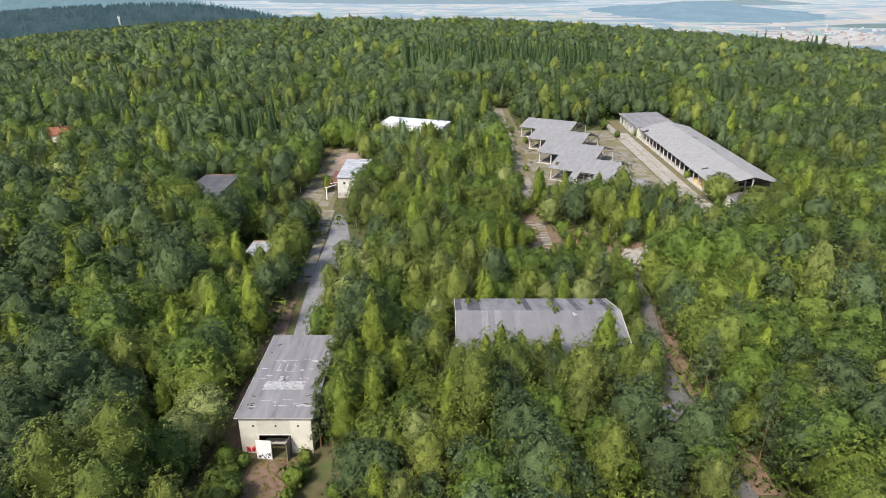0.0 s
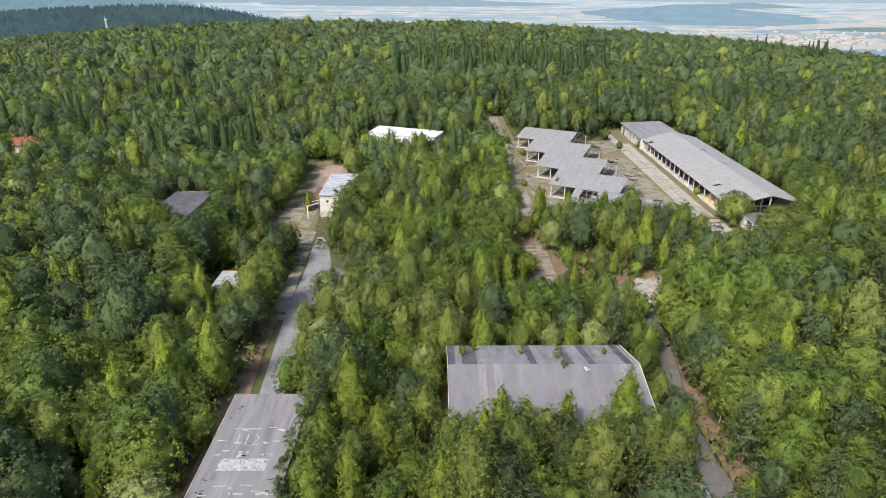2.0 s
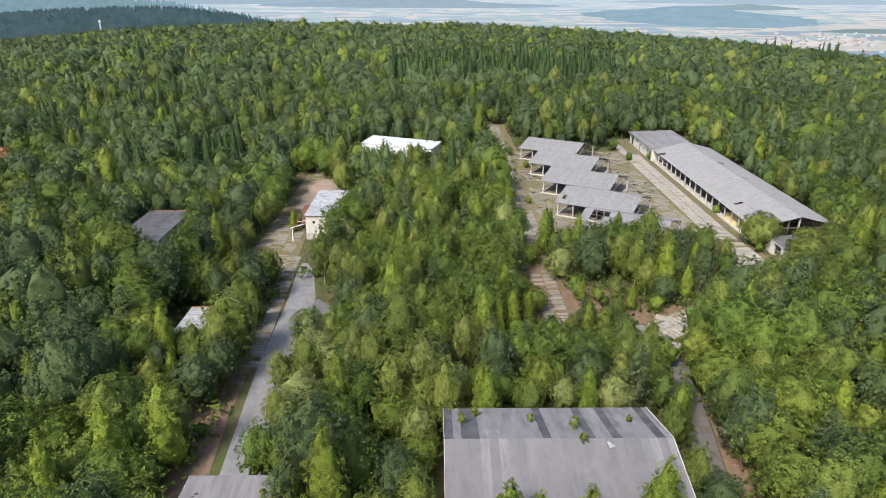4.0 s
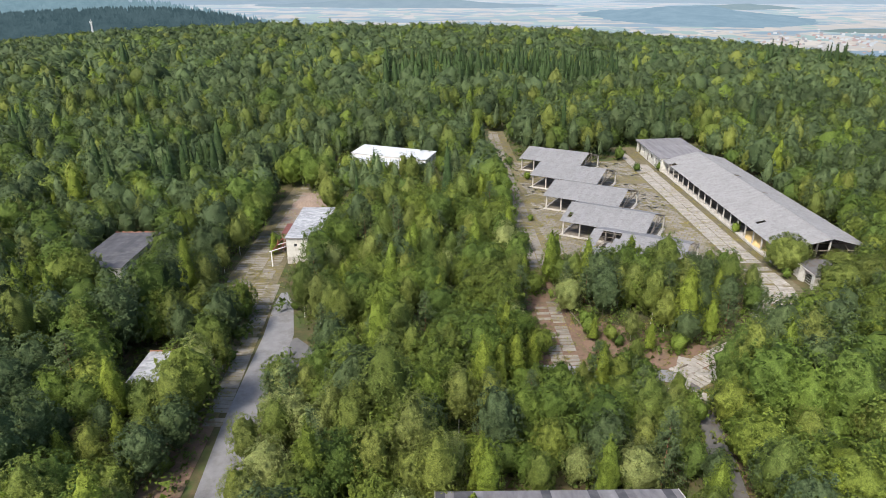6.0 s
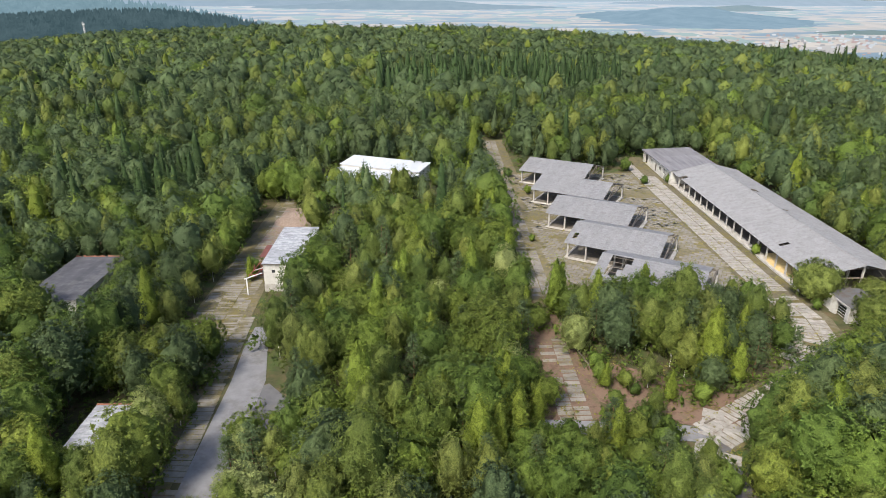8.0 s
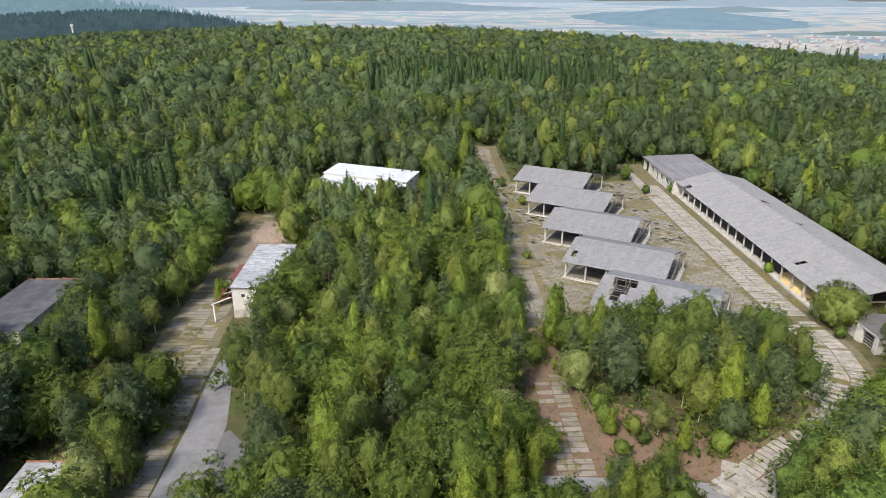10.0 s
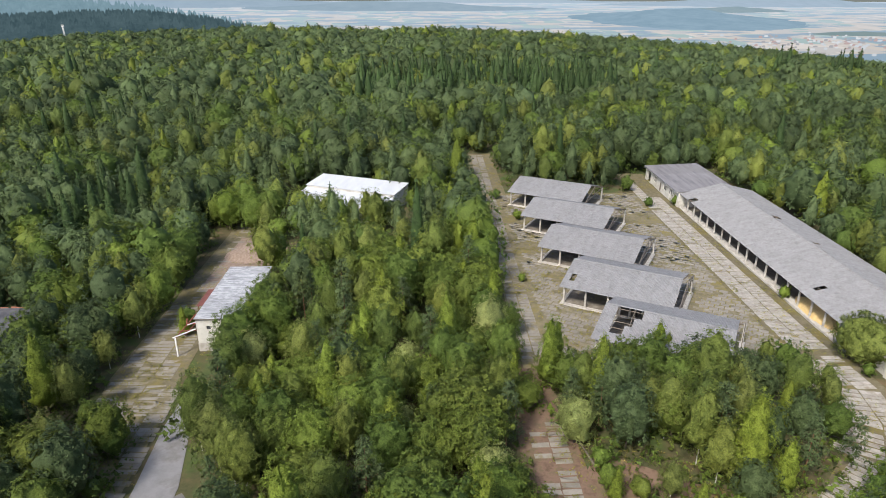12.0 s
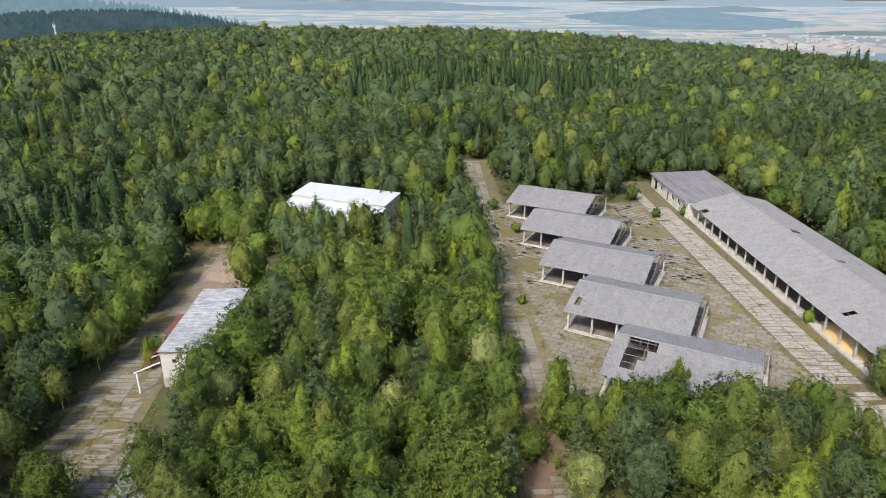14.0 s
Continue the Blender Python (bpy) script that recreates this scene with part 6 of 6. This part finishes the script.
def far_town():
    V, F, k = [], [], 0
    for i in range(220):
        x, y = 1240 + _rg.normal(0, 260), 1990 + _rg.normal(0, 130)
        z = float(valley_z(0, y)) - 0.5
        w, d, h = _rg.uniform(4, 11), _rg.uniform(5, 8), _rg.uniform(2, 4)
        V += [(x, y, z), (x + w, y, z), (x + w, y + d, z), (x, y + d, z), (x, y, z + h), (x + w, y, z + h), (x + w, y + d, z + h), (x, y + d, z + h), (x, y + d / 2, z + h * 1.7), (x + w, y + d / 2, z + h * 1.7)]
        F += [[k + q for q in f] for f in ((0, 1, 5), (0, 5, 4), (1, 2, 6), (1, 6, 5), (3, 0, 4), (3, 4, 7), (4, 5, 9), (4, 9, 8), (6, 7, 8), (6, 8, 9), (4, 8, 7), (5, 6, 9))]
        k += 10

    # the houses glow too, daylight and haze held in their colours
    def town_colour(n, l):
        geo = n.new("ShaderNodeNewGeometry")
        return ramp_colour(n, l, [(0, (0.40, 0.43, 0.47)), (0.3, (0.27, 0.27, 0.29)), (0.55, (0.46, 0.48, 0.51)), (0.8, (0.34, 0.26, 0.26))], geo.outputs["Random Per Island"])
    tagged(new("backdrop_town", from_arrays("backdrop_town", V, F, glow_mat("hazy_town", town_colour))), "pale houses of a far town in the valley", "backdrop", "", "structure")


far_town()

# ---- undergrowth and single plants ----
KINDS["round_bush"] = ("broad", "bark", (4.5, 0.14, 9, 3.2), "large round olive-green bush beside the long shed")
MESHES["round_bush"] = []
for _ in range(3):
    V, F, S = leafy_crown(rng, 4600, 0.26, 6.6, 0.1, 4.5, 0.42, 2.5, 44, 0.9, 0.6, 320, 0.45, 24, 14, 0.7)
    MESHES["round_bush"].append((from_arrays("crown", V, F, M["bush"], None, S), trunk_mesh("trunk", rng, 4.5, 0.14, 9, M["bark"], limb_len=3.0)))
plant("round_bush", 75.4, 164.9, 1.0, 1.15)
for x, y, s in ((92.6, 164.5, 0.85), (89.6, 161.5, 0.7), (95.6, 168.5, 0.95), (96.0, 176, 0.9), (94.0, 160, 0.9)):
    plant("broadleaf_tree", x, y, s, 1.0)
for x, y, s in ((-26.6, 57.5, 1.5), (-27.4, 60, 1.3), (-24.8, 58.4, 1.2), (-18.2, 57.4, 0.9), (-17.4, 61.8, 0.8), (-18.0, 54.6, 1.2), (-27.6, 64.4, 1.2), (-26.0, 55.0, 1.7)):
    plant("shrub", x, y, s, rng.uniform(0.9, 1.3), "leafy green shrub growing in front of the garage")
plant("round_bush", 80.0, 153.4, 1.0, 1.0, "olive-green bush beside the small store")
plant("round_bush", 85.5, 163.0, 0.8, 0.9, "olive-green bush beside the small store")
plant("round_bush", 88.0, 156.5, 1.0, 1.0, "olive-green bush beside the small store")
plant("round_bush", 0.0, 104.0, 0.95, 1.2, "big round olive-green bush behind the hall")
for x, y, s in ((28.4, 139.5, 1.0), (31.6, 137.6, 1.1), (32.4, 135.4, 0.7), (41.8, 134.0, 1.2), (29.0, 133.5, 0.9), (-36.0, 146, 1.2), (-35, 152, 1.0), (-38.5, 155, 1.3), (-34.2, 141, 1.1), (30.4, 229.6, 0.9), (26.9, 246, 1.0), (64.3, 252, 1.4), (66.3, 238.5, 0.9),
                (37.3, 197.5, 0.8), (26.4, 194.5, 0.6), (40.9, 246, 1.0), (74.2, 186, 0.8), (73.6, 239.5, 0.9), (73, 160.2, 0.7), (-33.9, 181.5, 1.2), (-31.6, 108, 1.0), (-32.6, 99, 1.1), (-18, 60.5, 1.1), (-26.5, 61.5, 1.2), (-25.2, 64.2, 0.7), (-17.4, 64.5, 0.8)):
    plant("shrub", x, y, s, rng.uniform(0.85, 1.2))
for x, y, s in ((-34.0, 178.8, 0.5), (28.6, 137.2, 0.42), (20.5, 77.2, 0.8), (4.4, 77.0, 0.8), (27.6, 77.4, 0.8)):
    plant("larch_tree", x, y, s, 1.0)
for i, x in enumerate(np.arange(2.5, 30, 3.1)):
    plant(("birch_tree", "alder_tree", "broadleaf_tree")[i % 3], x + rng.uniform(-0.6, 0.6), 74.6 + rng.uniform(-1.2, 1.4), rng.uniform(0.8, 0.98), 1.0)
low = [[], [], [], 0, []]
low_store = {"shrub": low}
X, Y = scatter(-90, 100, 40, 275, 2.6, rng)
D = gap(X, Y)
for x, y, d in zip(X, Y, D):
    if 0.2 < d < 3.4 and abs(x) < 0.74 * y + 20 and rng.uniform() < 0.72:
        add_stuff(low_store, "shrub", FAR["shrub"], x, y, rng.uniform(0.35, 0.85), rng.uniform(0.6, 1.1))
X, Y = scatter(-75, 80, 44, 166, 3.4, rng)
for x, y, d in zip(X, Y, gap(X, Y)):
    if d > 0.3 and abs(x) < 0.74 * y + 10:
        add_stuff(low_store, "shrub", FAR["shrub"], x, y, rng.uniform(0.5, 1.15), rng.uniform(0.5, 1.0))
tagged(new("undergrowth", from_arrays("undergrowth", np.concatenate(low[0]), np.concatenate(low[1]), M["broad"], np.concatenate(low[2]), np.concatenate(low[4]))), "low green undergrowth along the wood's edge", "undergrowth", "", "stuff")


def tufts(name, spots, label, size=0.24):
    """Low tufts of grass blades at places (x, y, scale)."""
    S = np.repeat(np.array(spots), 6, axis=0)
    n = len(S)
    P = np.stack([S[:, 0] + rng.normal(0, 0.2, n) * S[:, 2], S[:, 1] + rng.normal(0, 0.2, n) * S[:, 2], gz(S[:, 0], S[:, 1]) + 0.1 + rng.uniform(0, 0.14, n) * S[:, 2]], 1)
    V, F, N = leaf_tris(P, np.tile([0.0, 0.0, 1.0], (n, 1)), size * S[:, 2], rng, 0.3, 0.2, 0.3)
    tint = np.repeat(rng.uniform(0, 1, n // 6), 18)
    tagged(new(name, from_arrays(name, V, F, M["grass"], tint, N)), label, "grass", "", "stuff")


spots = []
for x0, x1, y0, y1, n, clump in ((23, 66, 165, 250, 5200, 0.10), (22, 30, 248, 288, 500, 0.15), (66, 74.5, 160, 264, 1100, 0.15), (-40, -28, 92, 232, 2200, 0.1), (18, 46, 120, 152, 1500, 0.12), (45, 70, 128, 164, 700, 0.15), (-29, -17, 50, 66, 500, 0.2), (34, 43, 60, 126, 130, 0.2)):
    for _ in range(n):
        x, y = rng.uniform(x0, x1), rng.uniform(y0, y1)
        if noise.noise(Vector((x * clump, y * clump, 4))) + 0.5 * noise.noise(Vector((x * 0.6, y * 0.6, 8))) > rng.uniform(-0.35, 0.4):
            spots.append((x, y, rng.uniform(0.5, 1.3)))
tufts("grass_tufts", spots, "dry and green grass tufts between the slabs")

for _ in range(170):
    x, y = rng.uniform(9, 50), rng.uniform(106, 126)
    if float(gap(np.array([x]), np.array([y]))[0]) > 0.8:
        plant("shrub", x, y, rng.uniform(0.9, 1.7), rng.uniform(0.8, 1.2))

# litter in the clearing
for x, y, L, a in ((27.2, 145.0, 6.5, 100), (41.0, 129.5, 2.0, 30)):
    bm = bmesh.new()
    bmesh.ops.create_cone(bm, cap_ends=True, segments=8, radius1=0.16, radius2=0.11, depth=L, matrix=pose(x, y, g(x, y) + 0.2, 0, 90, a))
    tagged(part("fallen_log", bm, M["wood"]), "weathered fallen log on bare earth", "log")


# ---- concrete slabs, piece by piece ----
def slab_mesh(w, l, h, seed):
    rg = np.random.default_rng(seed)
    bm = bmesh.new()
    c = [(-w / 2, -l / 2), (w / 2, -l / 2), (w / 2, l / 2), (-w / 2, l / 2)]
    c = [(x + rg.normal(0, 0.025), y + rg.normal(0, 0.025)) for x, y in c]
    if seed % 3 == 0:
        x, y = c[seed % 4]
        q = seed % 4
        c[q:q + 1] = [(x * 0.86, y), (x, y * 0.7)] if q in (0, 2) else [(x, y * 0.7), (x * 0.86, y)]
    rings = [[bm.verts.new((x * s, y * s2, z)) for x, y in c] for s, s2, z in ((1, 1, -h), (1, 1, -0.025), (0.985, 0.96, 0))]
    n = len(c)
    bm.faces.new(rings[2])
    for a, b in zip(rings, rings[1:]):
        for i in range(n):
            bm.faces.new((a[i], a[(i + 1) % n], b[(i + 1) % n], b[i]))
    return bm


def slab_set(w, l, h, material, count=6):
    out = []
    for s in range(count):
        me = bpy.data.meshes.new("slab")
        bm = slab_mesh(w, l, h, s)
        bm.to_mesh(me)
        bm.free()
        me.materials.append(material)
        out.append(me)
    return out


class Paving:
    """A paved surface: its nearest slabs are pieces, the rest is joined."""

    def __init__(self, name, label, meshes, limit=300):
        self.top = thing(name, label, "pavement", None, "", "structure")
        self.meshes, self.limit, self.n, self.V, self.F, self.k = meshes, limit, 0, [], [], 0

    def add(self, x, y, rot, lift=0.1, tilt=0.6):
        me = self.meshes[int(rng.integers(len(self.meshes)))]
        m = pose(x, y, g(x, y) + lift + rng.normal(0, 0.012), rng.normal(0, tilt) + 1.0, rng.normal(0, tilt) * 0.5, rot + rng.normal(0, 0.5))
        self.n += 1
        if self.n <= self.limit:
            o = new("slab", me)
            o.parent, o.matrix_basis = self.top, m
        else:
            mm = np.array(m)
            V = np.array([v.co[:] for v in me.vertices]) @ mm[:3, :3].T + mm[:3, 3]
            for p in me.polygons:
                q = p.vertices[:]
                self.F += [(q[0] + self.k, q[i] + self.k, q[i + 1] + self.k) for i in range(1, len(q) - 1)]
            self.V.append(V)
            self.k += len(V)

    def close(self):
        if self.V:
            o = tagged(new("slab_field", from_arrays("slab_field", np.concatenate(self.V), self.F, self.meshes[0].materials[0])), kind="stuff")
            o.parent = self.top


ROAD_SLAB, NARROW, YARD_SLAB, SQUARE = slab_set(2.86, 0.84, 0.25, M["slab"]), slab_set(1.9, 0.82, 0.25, M["yard_slab"]), slab_set(1.5, 0.98, 0.22, M["yard_slab"]), slab_set(2.8, 2.0, 0.25, M["slab"])

p = Paving("pavement_slab_road", "long road of pale concrete slabs in two rows", ROAD_SLAB)
y = 168.5
while y < 262:
    for c in (67.55, 70.55):
        if (y > 246 and c > 70) or rng.uniform() < 0.025:
            continue
        p.add(c + 0.012 * (y - 200) * 0, y, 0)
    y += 1.0
p.close()

p = Paving("pavement_curve", "curved road of concrete slabs with grass joints", ROAD_SLAB)
for (ax, ay), (bx, by) in zip(CURVE, CURVE[1:]):
    L = math.dist((ax, ay), (bx, by))
    for i in range(int(L / 1.0)):
        f = (i + 0.5) / int(L)
        d = math.degrees(math.atan2(by - ay, bx - ax))
        x, y = ax + (bx - ax) * f, ay + (by - ay) * f
        nx, ny = -(by - ay) / L, (bx - ax) / L
        for o in (-1.52, 1.52, 4.3):
            if o > 4 and not (140 < y < 160):
                continue
            if rng.uniform() < (0.35 if o > 4 else 0.06):
                continue
            p.add(x + nx * o * -1, y + ny * o * -1, d + 90, 0.1)
p.close()

p = Paving("pavement_left_strip", "weathered concrete slabs beside the asphalt road", slab_set(2.86, 0.84, 0.25, M["yard_slab"]))
y = 90.0
while y < 236:
    edge = -25.3 - (y - 88) * 0.048
    if y < 163:
        if y > 117 and rng.uniform() > (0.4 if y < 122 else 0.12):
            p.add(edge - 1.75, y, -2.5, 0.08)
    for j, x in enumerate((-33.1, -36.2, -39.0)):
        if y > (148, 152, 158)[j] and y < (205, 236, 190)[j] and rng.uniform() > 0.12 + 0.1 * j:
            p.add(x, y, 0, 0.055, 0.7)
    y += 1.02
for i in range(3):
    for j in range(7):
        p.add(-28.6 + 3.0 * i, 197 + 1.05 * j, 0, 0.09)
p.close()

p = Paving("pavement_clearing_path", "short path of concrete slabs in the clearing", slab_set(2.2, 0.78, 0.25, M["yard_slab"]))
for i in range(21):
    for c in (21.75, 24.1):
        if rng.uniform() > (0.5 if c < 22 and i > 5 else 0.04):
            p.add(c, 130.6 + i * 1.0, 1, 0.1)
p.close()

p = Paving("pavement_junction", "broad concrete slabs at the track junction", SQUARE)
for i in range(4):
    for j in range(6):
        x, y = 37.2 + 2.86 * i * math.cos(-0.5) + 2.06 * j * math.sin(0.5), 122.0 + 2.86 * i * math.sin(-0.5) + 2.06 * j * math.cos(0.5)
        if x < 44 and (x < 41.5 or y > 126) and rng.uniform() > 0.05:
            p.add(x, y, -28.6, 0.09)
p.close()

p = Paving("pavement_yard_road", "narrow yard road of old slabs in two rows", NARROW)
y = 167.0
while y < 290:
    for c in (23.7, 25.8):
        if rng.uniform() > 0.07:
            p.add(c + (y - 230) * 0.005, y, 0, 0.09)
    y += 0.98
p.close()

p = Paving("pavement_yard", "mossy yard of weathered concrete slabs round open sheds", YARD_SLAB)
ca, sa = math.cos(radians(-30)), math.sin(radians(-30))
cells = []
for i in range(-55, 65):
    for j in range(-70, 80):
        u, v = i * 1.7 + (j % 2) * 0.85, j * 1.17
        x, y = 46 + u * ca - v * sa, 205 + u * sa + v * ca
        if not (28.2 < x < 65.2 and 164.5 < y < 249):
            continue
        if any(-0.6 < (x - a) * ca + (y - b) * sa < 20.6 and 0.2 < -(x - a) * sa + (y - b) * ca < 16.4 for a, b in PAV):
            continue
        if noise.noise(Vector((x * 0.12, y * 0.12, 3))) > 0.26 or rng.uniform() < 0.07:
            continue
        cells.append((y, x))
for y, x in sorted(cells):
    p.add(x, y, -30, 0.075, 0.8)
p.close()
